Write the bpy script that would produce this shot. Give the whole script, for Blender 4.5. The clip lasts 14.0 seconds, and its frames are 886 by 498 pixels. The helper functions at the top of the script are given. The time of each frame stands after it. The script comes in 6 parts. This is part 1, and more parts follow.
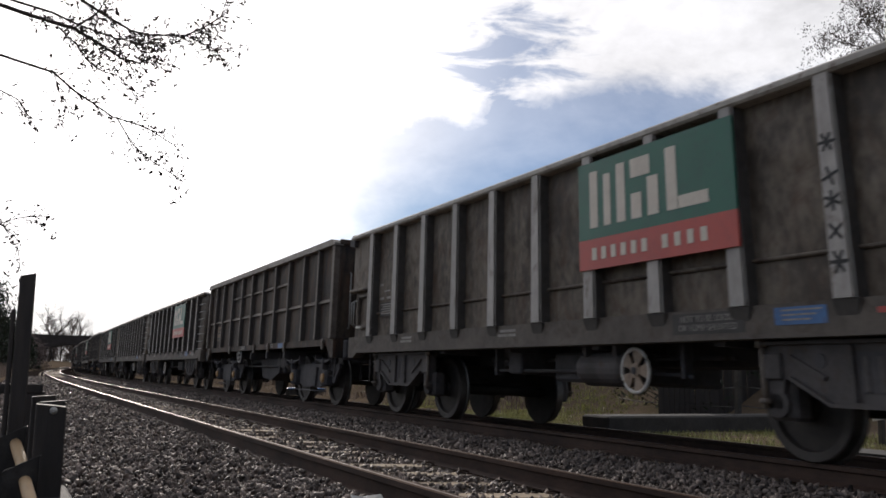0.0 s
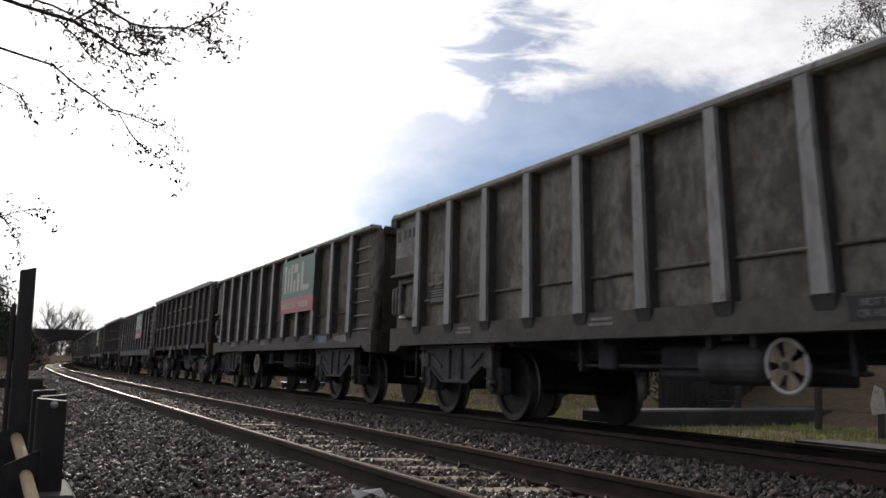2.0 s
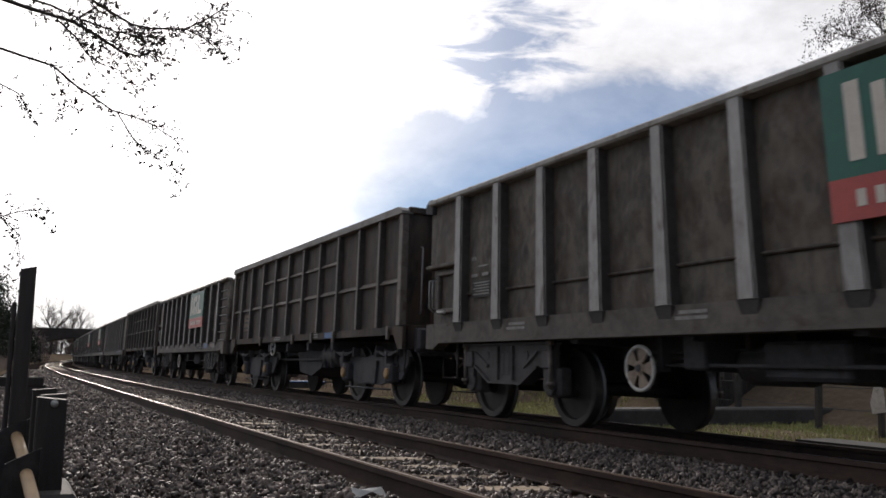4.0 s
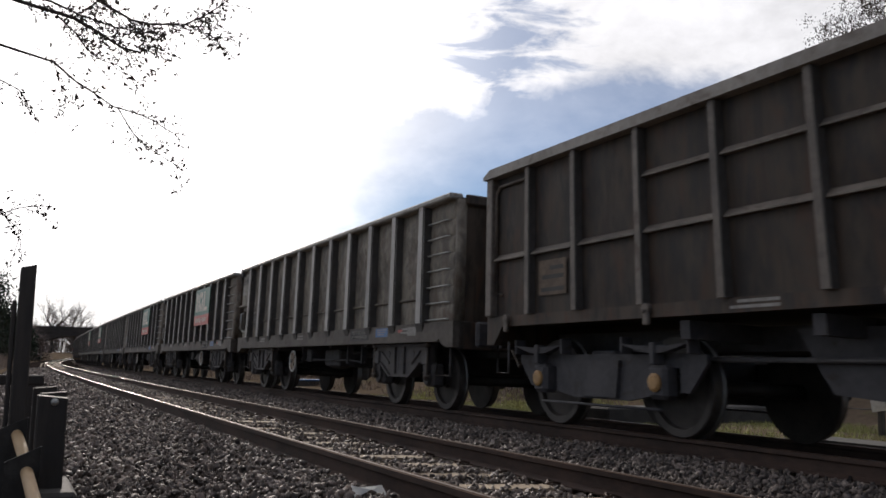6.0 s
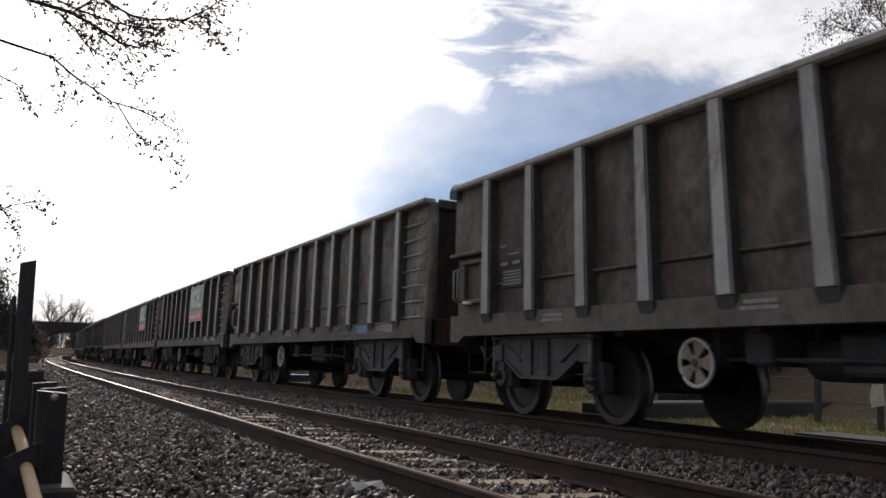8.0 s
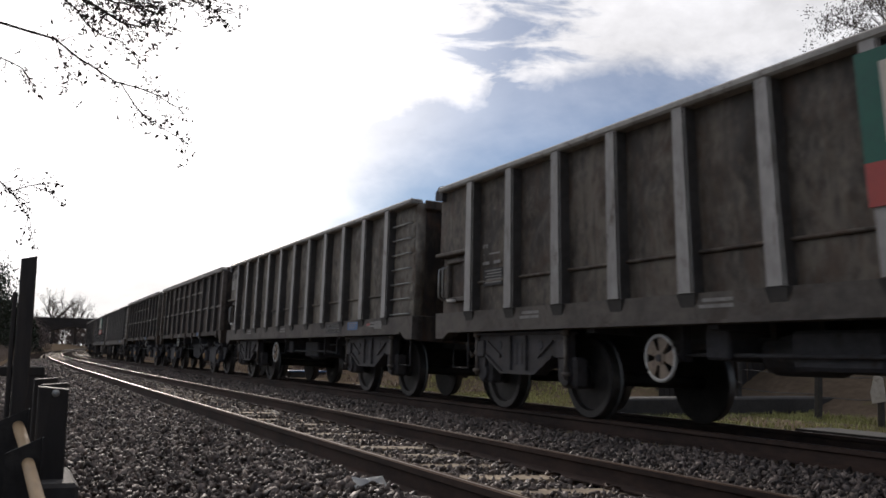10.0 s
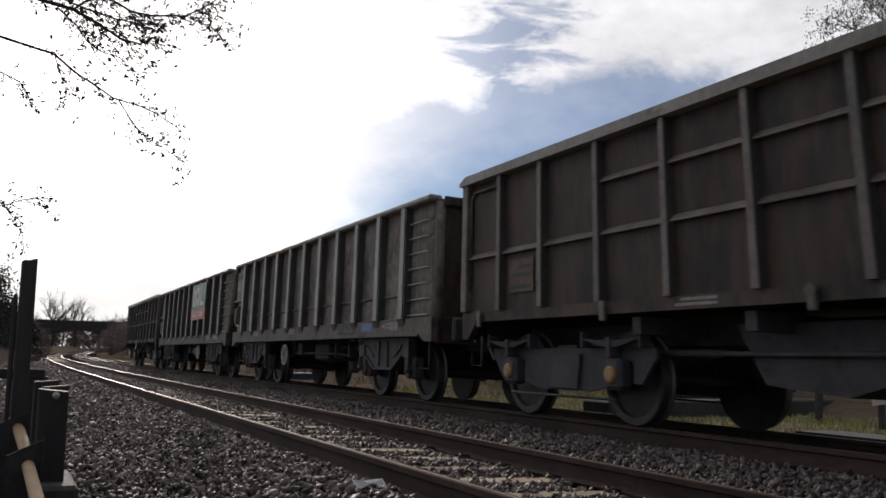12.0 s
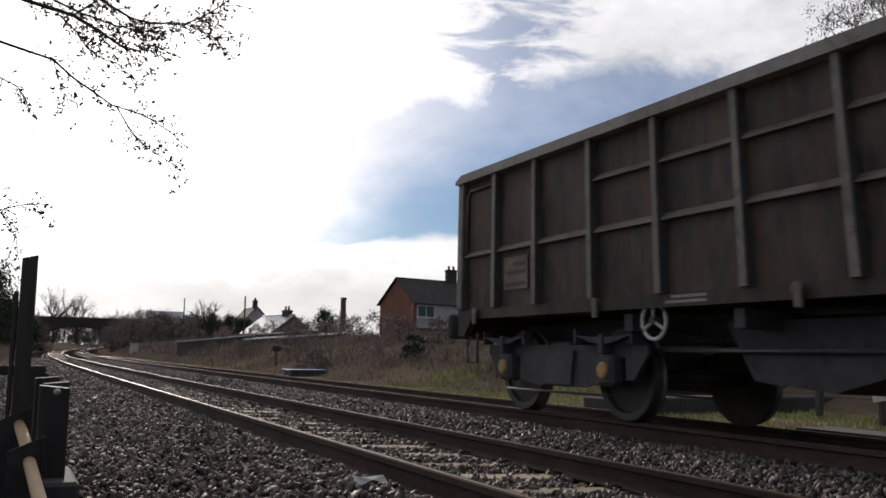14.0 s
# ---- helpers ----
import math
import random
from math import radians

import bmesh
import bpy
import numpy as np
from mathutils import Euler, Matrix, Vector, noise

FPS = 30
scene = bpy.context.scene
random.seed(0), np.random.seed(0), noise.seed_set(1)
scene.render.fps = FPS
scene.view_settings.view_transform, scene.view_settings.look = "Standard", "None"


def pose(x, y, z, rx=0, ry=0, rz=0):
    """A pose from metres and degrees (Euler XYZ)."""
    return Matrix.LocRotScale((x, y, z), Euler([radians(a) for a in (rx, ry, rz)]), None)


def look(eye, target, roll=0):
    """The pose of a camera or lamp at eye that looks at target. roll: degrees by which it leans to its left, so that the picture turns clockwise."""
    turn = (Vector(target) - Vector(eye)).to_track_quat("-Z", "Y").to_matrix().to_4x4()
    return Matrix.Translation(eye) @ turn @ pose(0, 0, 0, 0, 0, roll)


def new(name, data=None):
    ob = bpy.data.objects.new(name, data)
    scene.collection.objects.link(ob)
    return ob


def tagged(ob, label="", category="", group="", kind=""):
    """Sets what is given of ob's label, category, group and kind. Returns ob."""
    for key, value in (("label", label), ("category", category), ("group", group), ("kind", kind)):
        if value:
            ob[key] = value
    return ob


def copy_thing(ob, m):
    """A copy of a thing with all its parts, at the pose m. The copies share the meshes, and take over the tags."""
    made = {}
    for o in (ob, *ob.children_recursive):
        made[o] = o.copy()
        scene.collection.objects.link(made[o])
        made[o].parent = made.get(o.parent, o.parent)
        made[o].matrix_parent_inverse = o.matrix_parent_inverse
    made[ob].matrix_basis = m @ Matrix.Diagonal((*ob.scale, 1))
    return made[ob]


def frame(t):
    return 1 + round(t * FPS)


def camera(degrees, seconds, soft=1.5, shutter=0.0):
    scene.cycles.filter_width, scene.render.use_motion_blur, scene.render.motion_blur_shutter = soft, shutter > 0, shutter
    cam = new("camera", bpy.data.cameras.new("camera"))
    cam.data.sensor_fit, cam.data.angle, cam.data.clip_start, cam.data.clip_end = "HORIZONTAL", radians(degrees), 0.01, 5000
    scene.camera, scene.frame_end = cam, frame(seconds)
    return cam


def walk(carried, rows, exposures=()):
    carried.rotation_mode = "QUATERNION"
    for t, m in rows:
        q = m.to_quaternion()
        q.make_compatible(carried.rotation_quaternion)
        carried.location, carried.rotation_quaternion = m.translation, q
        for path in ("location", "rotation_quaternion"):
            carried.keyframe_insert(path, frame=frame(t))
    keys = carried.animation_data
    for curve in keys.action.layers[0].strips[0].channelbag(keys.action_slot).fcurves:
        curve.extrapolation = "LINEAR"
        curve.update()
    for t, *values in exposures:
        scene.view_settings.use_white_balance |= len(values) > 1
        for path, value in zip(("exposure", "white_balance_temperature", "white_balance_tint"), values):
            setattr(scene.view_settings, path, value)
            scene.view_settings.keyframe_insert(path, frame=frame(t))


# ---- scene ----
cam = camera(52.21, 14.0, soft=1.65, shutter=0.66)
# a phone reads its picture out from the top row down
scene.cycles.rolling_shutter_type, scene.cycles.rolling_shutter_duration = "TOP", 0.09

EYE = Vector((0.0, 2.109, 0.665))


def aim(yaw, pitch, roll=1.11):
    """The camera's pose; yaw in degrees to the right of the line, pitch upwards."""
    y, p = radians(yaw), radians(pitch)
    way = Vector((math.cos(y) * math.cos(p), -math.sin(y) * math.cos(p), math.sin(p)))
    return look(EYE, EYE + way, roll)


# seconds, yaw, pitch: a phone held still that sinks by a degree
HOLD = [(0.0, 25.55, 7.846), (0.5, 25.55, 7.72), (1.0, 25.55, 7.631), (1.5, 25.55, 7.524), (2.0, 25.55, 7.488),
        (2.5, 25.532, 7.488), (3.0, 25.532, 7.416), (5.5, 25.55, 7.416), (6.0, 25.532, 7.309), (6.5, 25.55, 7.255),
        (7.0, 25.567, 7.237), (7.5, 25.567, 7.148), (8.0, 25.567, 7.022), (10.5, 25.514, 6.754), (11.0, 25.496, 6.879),
        (11.5, 25.485, 6.915), (12.0, 25.496, 6.915), (12.5, 25.478, 6.843), (13.0, 25.478, 6.789), (13.5, 25.46, 6.736),
        (14.0, 25.46, 6.7)]
walk(cam, [(t, aim(y, p)) for t, y, p in HOLD], exposures=((0.0, 0.13, 6300, 12.0), (8.0, 0.11, 6300, 12.0), (10.4, 0.0, 6300, 12.0), (14.0, -0.02, 6300, 12.0)))

# ---- light ----
SUN_AZ, SUN_EL = 4.5, 15.0          # degrees to the right of the line, and up
sun_way = Vector((math.cos(radians(SUN_AZ)) * math.cos(radians(SUN_EL)), -math.sin(radians(SUN_AZ)) * math.cos(radians(SUN_EL)),
                  math.sin(radians(SUN_EL))))
sun = new("sun", bpy.data.lights.new("sun", "SUN"))
sun.data.energy, sun.data.angle, sun.data.color = 2.3, radians(3.5), (1.0, 0.9, 0.78)
sun.matrix_world = look(sun_way * 50, (0, 0, 0))


class Nodes:
    """Short-hand for node trees."""

    def __init__(self, tree):
        self.tree = tree
        tree.nodes.clear()

    def add(self, kind, links=None, operation="", clamp=False):
        n = self.tree.nodes.new(kind)
        if operation:
            n.operation = operation
        if clamp:
            n.use_clamp = True
        for key, value in (links or {}).items():
            if isinstance(value, bpy.types.NodeSocket):
                self.tree.links.new(value, n.inputs[key])
            else:
                n.inputs[key].default_value = value
        return n

    def math(self, op, a, b=0.0, c=0.0, clamp=False):
        n = self.add("ShaderNodeMath", {0: a, 1: b, 2: c}, operation=op, clamp=clamp)
        return n.outputs[0]

    def dot(self, v, w):
        return self.add("ShaderNodeVectorMath", {0: v, 1: tuple(w)}, operation="DOT_PRODUCT").outputs["Value"]

    def step(self, v, lo, hi, smooth=True):
        n = self.tree.nodes.new("ShaderNodeMapRange")
        n.interpolation_type = "SMOOTHSTEP" if smooth else "LINEAR"
        flip = lo > hi
        for key, value in (("Value", v), ("From Min", min(lo, hi)), ("From Max", max(lo, hi)), ("To Min", float(flip)), ("To Max", float(not flip))):
            if isinstance(value, bpy.types.NodeSocket):
                self.tree.links.new(value, n.inputs[key])
            else:
                n.inputs[key].default_value = value
        return n.outputs[0]

    def mix(self, f, a, b, blend="MIX"):
        n = self.tree.nodes.new("ShaderNodeMix")
        n.data_type, n.blend_type = "RGBA", blend
        for i, v in ((0, f), (6, a), (7, b)):
            if isinstance(v, bpy.types.NodeSocket):
                self.tree.links.new(v, n.inputs[i])
            else:
                n.inputs[i].default_value = v if i == 0 or len(v) == 4 else (*v, 1)
        return n.outputs[2]

    def noise(self, v, scale, detail=5.0, rough=0.55, distortion=0.0):
        n = self.add("ShaderNodeTexNoise", {"Scale": scale, "Detail": detail, "Roughness": rough, "Distortion": distortion})
        if v is not None:
            self.tree.links.new(v, n.inputs["Vector"])
        return n.outputs["Fac"]


def build_sky():
    world = bpy.data.worlds.new("sky")
    scene.world = world
    world.use_nodes = True
    n = Nodes(world.node_tree)
    way = n.add("ShaderNodeTexCoord").outputs["Generated"]
    air = n.add("ShaderNodeTexSky")
    air.sky_type, air.sun_disc, air.sun_elevation, air.sun_rotation = "NISHITA", False, radians(SUN_EL), radians(90 + SUN_AZ)
    air.altitude, air.air_density, air.dust_density, air.ozone_density = 60.0, 1.0, 0.4, 2.0
    sky = air.outputs[0]
    blue = n.mix(1.0, sky, (0.042, 0.053, 0.070), "MULTIPLY")
    # the cloud deck, laid out on a plane that stands across the way between line and sun
    ax_r, ax_u, ax_f = (-0.4318, -0.9018, 0.0192), (-0.0971, 0.0676, 0.993), (0.8967, -0.4269, 0.1167)
    depth = n.math("MAXIMUM", n.dot(way, ax_f), 0.08)
    a = n.math("DIVIDE", n.dot(way, ax_r), depth)
    b = n.math("DIVIDE", n.dot(way, ax_u), depth)
    flat = n.add("ShaderNodeCombineXYZ", {0: a, 1: n.math("MULTIPLY", b, 1.6), 2: 0.0}).outputs[0]
    big = n.math("SUBTRACT", n.noise(flat, 5.0, 8.0, 0.58, 0.3), 0.5)
    fine = n.math("SUBTRACT", n.noise(flat, 22.0, 6.0, 0.6, 0.2), 0.5)
    ragged = n.math("ADD", n.math("MULTIPLY", big, 0.10), n.math("MULTIPLY", fine, 0.035))
    # lower edge of the great cloud: steep to the sun's side, then level
    edge = n.math("SMOOTH_MIN", n.math("MULTIPLY_ADD", a, 0.33, 0.158), n.math("MULTIPLY_ADD", a, 0.05, 0.172), 0.03)
    edge = n.math("SMOOTH_MIN", n.math("MULTIPLY_ADD", a, 0.85, 0.185), edge, 0.03)
    edge = n.math("SMOOTH_MAX", n.math("MULTIPLY_ADD", a, 0.30, 0.084), edge, 0.02)
    over = n.math("ADD", n.math("SUBTRACT", b, edge), ragged)
    great = n.step(over, -0.028, 0.032)
    # a thin sheet hangs below it, thicker towards the sun
    thick = n.math("MULTIPLY_ADD", n.step(n.math("ADD", a, ragged), 0.10, -0.14), 0.50, 0.32)
    veil = n.math("MULTIPLY", n.step(over, -0.13, 0.0), thick)
    low = n.step(n.math("ADD", b, n.math("MULTIPLY", ragged, 0.42)), 0.017, 0.003)
    # thin places in the great cloud
    ha = n.math("MULTIPLY", n.math("SUBTRACT", a, 0.085), 11.0)
    hb = n.math("MULTIPLY", n.math("SUBTRACT", b, 0.236), 15.0)
    torn = n.add("ShaderNodeCombineXYZ", {0: n.math("MULTIPLY", a, 0.7), 1: n.math("MULTIPLY", b, 2.6), 2: 3.0}).outputs[0]
    streak = n.math("SUBTRACT", n.noise(torn, 13.0, 8.0, 0.6, 0.4), 0.5)
    hole = n.math("ADD", n.math("ADD", n.math("MULTIPLY", ha, ha), n.math("MULTIPLY", hb, hb)), n.math("MULTIPLY", streak, 5.5))
    hole = n.math("MULTIPLY", n.step(hole, 0.85, -0.35), 0.72)
    cover = n.math("MAXIMUM", n.math("MAXIMUM", n.math("SUBTRACT", great, hole), veil), low, clamp=True)
    # away from the sun: broken cloud
    behind = n.math("MULTIPLY", n.step(n.noise(way, 2.2, 7.0), 0.40, 0.60), 0.9)
    front = n.step(n.dot(way, ax_f), 0.25, 0.6)
    cover = n.math("ADD", n.math("MULTIPLY", cover, front), n.math("MULTIPLY", behind, n.math("SUBTRACT", 1.0, front)), clamp=True)
    near_sun = n.math("MAXIMUM", n.dot(way, sun_way), 0.0)
    glow = n.math("POWER", near_sun, 11.0)
    core = n.math("POWER", near_sun, 90.0)
    tone = n.math("MULTIPLY_ADD", n.math("ADD", big, n.math("MULTIPLY", fine, 0.35)), 0.85, 0.755)
    bright = n.math("ADD", n.math("ADD", tone, n.math("MULTIPLY", glow, 0.62)), n.math("MULTIPLY", core, 0.9))
    bright = n.math("MULTIPLY", bright, n.math("MULTIPLY_ADD", n.step(n.dot(way, sun_way), -0.9, 0.35, False), 0.80, 0.25))
    # the low bank of cloud is thicker and duller towards its foot
    foot = n.math("MULTIPLY", n.step(n.math("ADD", b, n.math("MULTIPLY", big, 0.10)), 0.0, -0.055), low)
    bright = n.math("MULTIPLY", bright, n.math("MULTIPLY_ADD", foot, -0.26, 1.0))
    warm = n.mix(glow, (1.0, 0.985, 0.98), (1.0, 0.955, 0.92))
    warm = n.mix(foot, warm, (1.0, 0.965, 0.91))
    cloud = n.mix(1.0, warm, n.add("ShaderNodeCombineXYZ", {0: bright, 1: bright, 2: bright}).outputs[0], "MULTIPLY")
    haze = n.math("MULTIPLY", n.math("POWER", near_sun, 28.0), 0.10)
    hazy = n.mix(1.0, blue, n.mix(haze, (0, 0, 0), (0.9, 0.85, 0.78)), "ADD")
    bg = n.add("ShaderNodeBackground", {"Color": n.mix(cover, hazy, cloud), "Strength": 1.0})
    n.add("ShaderNodeOutputWorld", {"Surface": bg.outputs[0]})


build_sky()


# ---- materials ----
def material(name, light, dark, rough=0.7, metal=0.0, grain=20.0, patches=2.0, bump=0.2, bump_scale=60.0, stain=None, stain_amount=0.5,
             stretch=(1, 1, 1), vary=0.0, island=0.0, rough_var=0.1, chips=0.0, gloss=0.5):
    """Two tones mixed at two scales, stains on top, fine relief."""
    m = bpy.data.materials.new(name)
    m.use_nodes = True
    n = Nodes(m.node_tree)
    at = n.add("ShaderNodeTexCoord").outputs["Object"]
    at = n.add("ShaderNodeMapping", {"Vector": at, "Scale": stretch}).outputs[0]
    if vary:
        shift = n.math("MULTIPLY", n.add("ShaderNodeObjectInfo").outputs["Random"], 37.0)
        at = n.add("ShaderNodeVectorMath", {0: at, 1: n.add("ShaderNodeCombineXYZ", {0: shift, 1: shift, 2: 0.0}).outputs[0]}, operation="ADD").outputs[0]
    g = n.noise(at, grain, 6.0, 0.62)
    p = n.noise(at, patches, 5.0, 0.6, 0.4)
    f = n.math("MULTIPLY_ADD", g, 0.5, n.math("MULTIPLY", p, 0.6))
    colour = n.mix(n.step(f, 0.42 if chips else 0.34, 0.68 if chips else 0.74), dark, light)
    if stain:
        s = n.step(n.noise(at, patches * 2.3, 7.0, 0.66, 0.8), 0.62 - 0.22 * stain_amount, 0.72)
        colour = n.mix(n.math("MULTIPLY", s, 0.85), colour, stain)
    if chips:
        spots = n.add("ShaderNodeTexVoronoi", {"Vector": at, "Scale": chips, "Randomness": 1.0}).outputs["Distance"]
        ragged = n.math("MULTIPLY_ADD", n.noise(at, chips * 3.0, 4.0), 0.35, n.math("MULTIPLY", p, 0.9))
        spot = n.step(n.math("SUBTRACT", ragged, spots), 0.46, 0.54)
        colour = n.mix(n.math("MULTIPLY", spot, 0.45), colour, (0.035, 0.026, 0.02))
        rub = n.step(n.noise(at, chips * 0.8, 8.0, 0.7, 1.2), 0.60, 0.68)
        colour = n.mix(n.math("MULTIPLY", rub, 0.45), colour, light)
    if chips:
        run_down = n.add("ShaderNodeMapping", {"Vector": at, "Scale": (1.0, 1.0, 0.12)}).outputs[0]
        streak = n.step(n.noise(run_down, 9.0, 6.0, 0.65), 0.54, 0.68)
        colour = n.mix(n.math("MULTIPLY", streak, 0.5), colour, dark)
    if vary:
        k = n.math("MULTIPLY_ADD", n.add("ShaderNodeObjectInfo").outputs["Random"], 2 * vary, 1 - vary)
        colour = n.mix(1.0, colour, n.add("ShaderNodeCombineXYZ", {0: k, 1: k, 2: k}).outputs[0], "MULTIPLY")
    if island:
        k = n.math("MULTIPLY_ADD", n.add("ShaderNodeNewGeometry").outputs["Random Per Island"], 2 * island, 1 - island)
        colour = n.mix(1.0, colour, n.add("ShaderNodeCombineXYZ", {0: k, 1: k, 2: k}).outputs[0], "MULTIPLY")
    r = n.math("MULTIPLY_ADD", n.math("SUBTRACT", g, 0.5), 4 * rough_var, rough, clamp=True)
    b = n.add("ShaderNodeBump", {"Strength": bump, "Distance": 0.01, "Height": n.math("ADD", n.noise(at, bump_scale, 5.0), p)}).outputs[0]
    s = n.add("ShaderNodeBsdfPrincipled", {"Base Color": colour, "Roughness": r, "Metallic": metal, "Normal": b, "Specular IOR Level": gloss})
    n.add("ShaderNodeOutputMaterial", {"Surface": s.outputs[0]})
    return m


M = {}
M["plate"] = material("dirty_grey_plate", (0.185, 0.155, 0.12), (0.047, 0.037, 0.029), 0.7, 0.0, 11.0, 1.5, 0.6, 10.0, (0.078, 0.044, 0.026), 0.8, (1, 1, 0.6), vary=0.22, chips=4.0)
M["paleplate"] = material("olive_grey_plate", (0.275, 0.24, 0.19), (0.085, 0.071, 0.056), 0.68, 0.0, 11.0, 1.5, 0.6, 10.0, (0.10, 0.062, 0.04), 0.7, (1, 1, 0.6), vary=0.12, chips=4.0)
M["post"] = material("pale_grey_paint", (0.44, 0.415, 0.385), (0.265, 0.242, 0.22), 0.55, 0.0, 14.0, 2.2, 0.12, 50.0, (0.10, 0.068, 0.048), 0.35, (1, 1, 0.5), vary=0.15)
M["toprail"] = material("worn_top_rail", (0.42, 0.40, 0.36), (0.25, 0.225, 0.195), 0.6, 0.0, 12.0, 3.0, 0.25, 40.0, (0.09, 0.055, 0.035), 0.35, vary=0.12)
M["thinplate"] = material("rusty_brown_plate", (0.088, 0.065, 0.046), (0.015, 0.0115, 0.0095), 0.72, 0.0, 9.0, 1.6, 0.6, 10.0, (0.095, 0.046, 0.025), 0.7, (1, 1, 0.35), vary=0.25, chips=3.0)
M["thinpost"] = material("dull_brown_paint", (0.20, 0.166, 0.135), (0.085, 0.069, 0.056), 0.6, 0.0, 14.0, 2.0, 0.15, 50.0, (0.075, 0.045, 0.03), 0.45, vary=0.15)
M["thinrail"] = material("worn_brown_rim", (0.32, 0.29, 0.255), (0.17, 0.148, 0.125), 0.6, 0.0, 12.0, 1.2, 0.2, 40.0, (0.10, 0.065, 0.045), 0.5, vary=0.15)
M["sole"] = material("grimy_solebar", (0.165, 0.14, 0.115), (0.06, 0.049, 0.04), 0.7, 0.0, 11.0, 1.7, 0.25, 30.0, (0.055, 0.035, 0.024), 0.55, vary=0.15)
M["under"] = material("black_underframe", (0.092, 0.086, 0.088), (0.045, 0.042, 0.045), 0.8, 0.0, 18.0, 3.0, 0.3, 60.0, (0.04, 0.026, 0.018), 0.3)
M["bogie"] = material("brake_dust_steel", (0.105, 0.094, 0.09), (0.045, 0.04, 0.038), 0.75, 0.0, 16.0, 3.0, 0.3, 50.0, (0.07, 0.045, 0.032), 0.4)
M["wheel"] = material("worn_wheel_steel", (0.066, 0.056, 0.049), (0.03, 0.026, 0.024), 0.62, 0.35, 20.0, 4.0, 0.1, 80.0)
M["tread"] = material("bright_tread_steel", (0.22, 0.21, 0.2), (0.13, 0.12, 0.11), 0.5, 0.9, 40.0, 8.0, 0.05, 90.0)
M["galv"] = material("galvanised_tube", (0.5, 0.5, 0.48), (0.34, 0.33, 0.31), 0.45, 0.6, 30.0, 5.0, 0.1, 80.0)
M["wornwhite"] = material("flaking_white_paint", (0.32, 0.305, 0.275), (0.16, 0.145, 0.125), 0.65, 0.0, 16.0, 3.0, 0.4, 30.0, (0.14, 0.09, 0.06), 0.9, chips=5.0)
# gussets, and the painted shade on one flank of each post
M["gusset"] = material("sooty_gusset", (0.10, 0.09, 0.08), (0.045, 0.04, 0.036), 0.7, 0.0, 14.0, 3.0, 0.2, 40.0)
M["disc"] = material("rust_stained_disc", (0.34, 0.26, 0.19), (0.19, 0.14, 0.10), 0.65, 0.0, 25.0, 8.0, 0.1, 80.0, (0.1, 0.06, 0.04), 0.4)
M["white"] = material("chalky_white_paint", (0.68, 0.66, 0.61), (0.5, 0.47, 0.42), 0.6, 0.0, 25.0, 6.0, 0.1, 80.0, (0.22, 0.15, 0.1), 0.3)
M["ochre"] = material("ochre_axle_cap", (0.5, 0.3, 0.11), (0.32, 0.17, 0.06), 0.55, 0.0, 30.0, 8.0, 0.1, 80.0, (0.1, 0.06, 0.04), 0.4)
M["green"] = material("faded_green_board", (0.012, 0.135, 0.085), (0.010, 0.10, 0.066), 0.45, 0.0, 20.0, 2.0, 0.03, 80.0)
M["red"] = material("faded_red_board", (0.50, 0.075, 0.055), (0.38, 0.055, 0.045), 0.45, 0.0, 20.0, 2.0, 0.03, 80.0)
M["cream"] = material("cream_lettering", (0.70, 0.64, 0.54), (0.58, 0.52, 0.43), 0.5, 0.0, 30.0, 4.0, 0.03, 80.0)
M["blueplate"] = material("blue_label", (0.05, 0.16, 0.38), (0.035, 0.10, 0.25), 0.5, 0.0, 30.0, 5.0, 0.05, 80.0, (0.06, 0.045, 0.035), 0.3)
M["stencil"] = material("faded_stencil_white", (0.36, 0.34, 0.31), (0.19, 0.175, 0.155), 0.7, 0.0, 60.0, 12.0, 0.03, 80.0)
M["blackpanel"] = material("black_stencil_panel", (0.05, 0.046, 0.043), (0.03, 0.027, 0.025), 0.65, 0.0, 40.0, 8.0, 0.05, 80.0)
M["limespray"] = material("faded_lime_spray", (0.46, 0.47, 0.24), (0.28, 0.29, 0.15), 0.65, 0.0, 30.0, 6.0, 0.05, 80.0)
M["tag"] = material("black_spray", (0.02, 0.02, 0.022), (0.012, 0.012, 0.012), 0.6)
M["rail"] = material("rusty_rail_side", (0.085, 0.055, 0.043), (0.03, 0.022, 0.019), 0.75, 0.0, 25.0, 3.0, 0.25, 70.0, stretch=(0.3, 1, 1), gloss=0.15)
M["railtop"] = material("polished_rail_head", (0.25, 0.20, 0.17), (0.15, 0.12, 0.10), 0.5, 0.9, 40.0, 0.8, 0.03, 90.0, stretch=(0.05, 1, 1))
M["railedge"] = material("brown_rail_shoulder", (0.10, 0.062, 0.044), (0.048, 0.031, 0.023), 0.95, 0.0, 30.0, 3.0, 0.15, 70.0, stretch=(0.2, 1, 1), gloss=0.03)
M["sleeper"] = material("weathered_concrete", (0.44, 0.34, 0.225), (0.25, 0.19, 0.13), 0.85, 0.0, 35.0, 5.0, 0.3, 70.0, (0.13, 0.10, 0.075), 0.35, vary=0.15)
M["ballast"] = material("granite_ballast", (0.205, 0.164, 0.138), (0.052, 0.041, 0.036), 0.66, 0.0, 60.0, 6.0, 0.4, 120.0, (0.10, 0.07, 0.048), 0.5, island=0.75, gloss=0.45)
# base colour darkened to hold the stones' own shade
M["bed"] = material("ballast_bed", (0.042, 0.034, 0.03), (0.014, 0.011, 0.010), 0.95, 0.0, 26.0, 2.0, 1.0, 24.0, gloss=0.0)
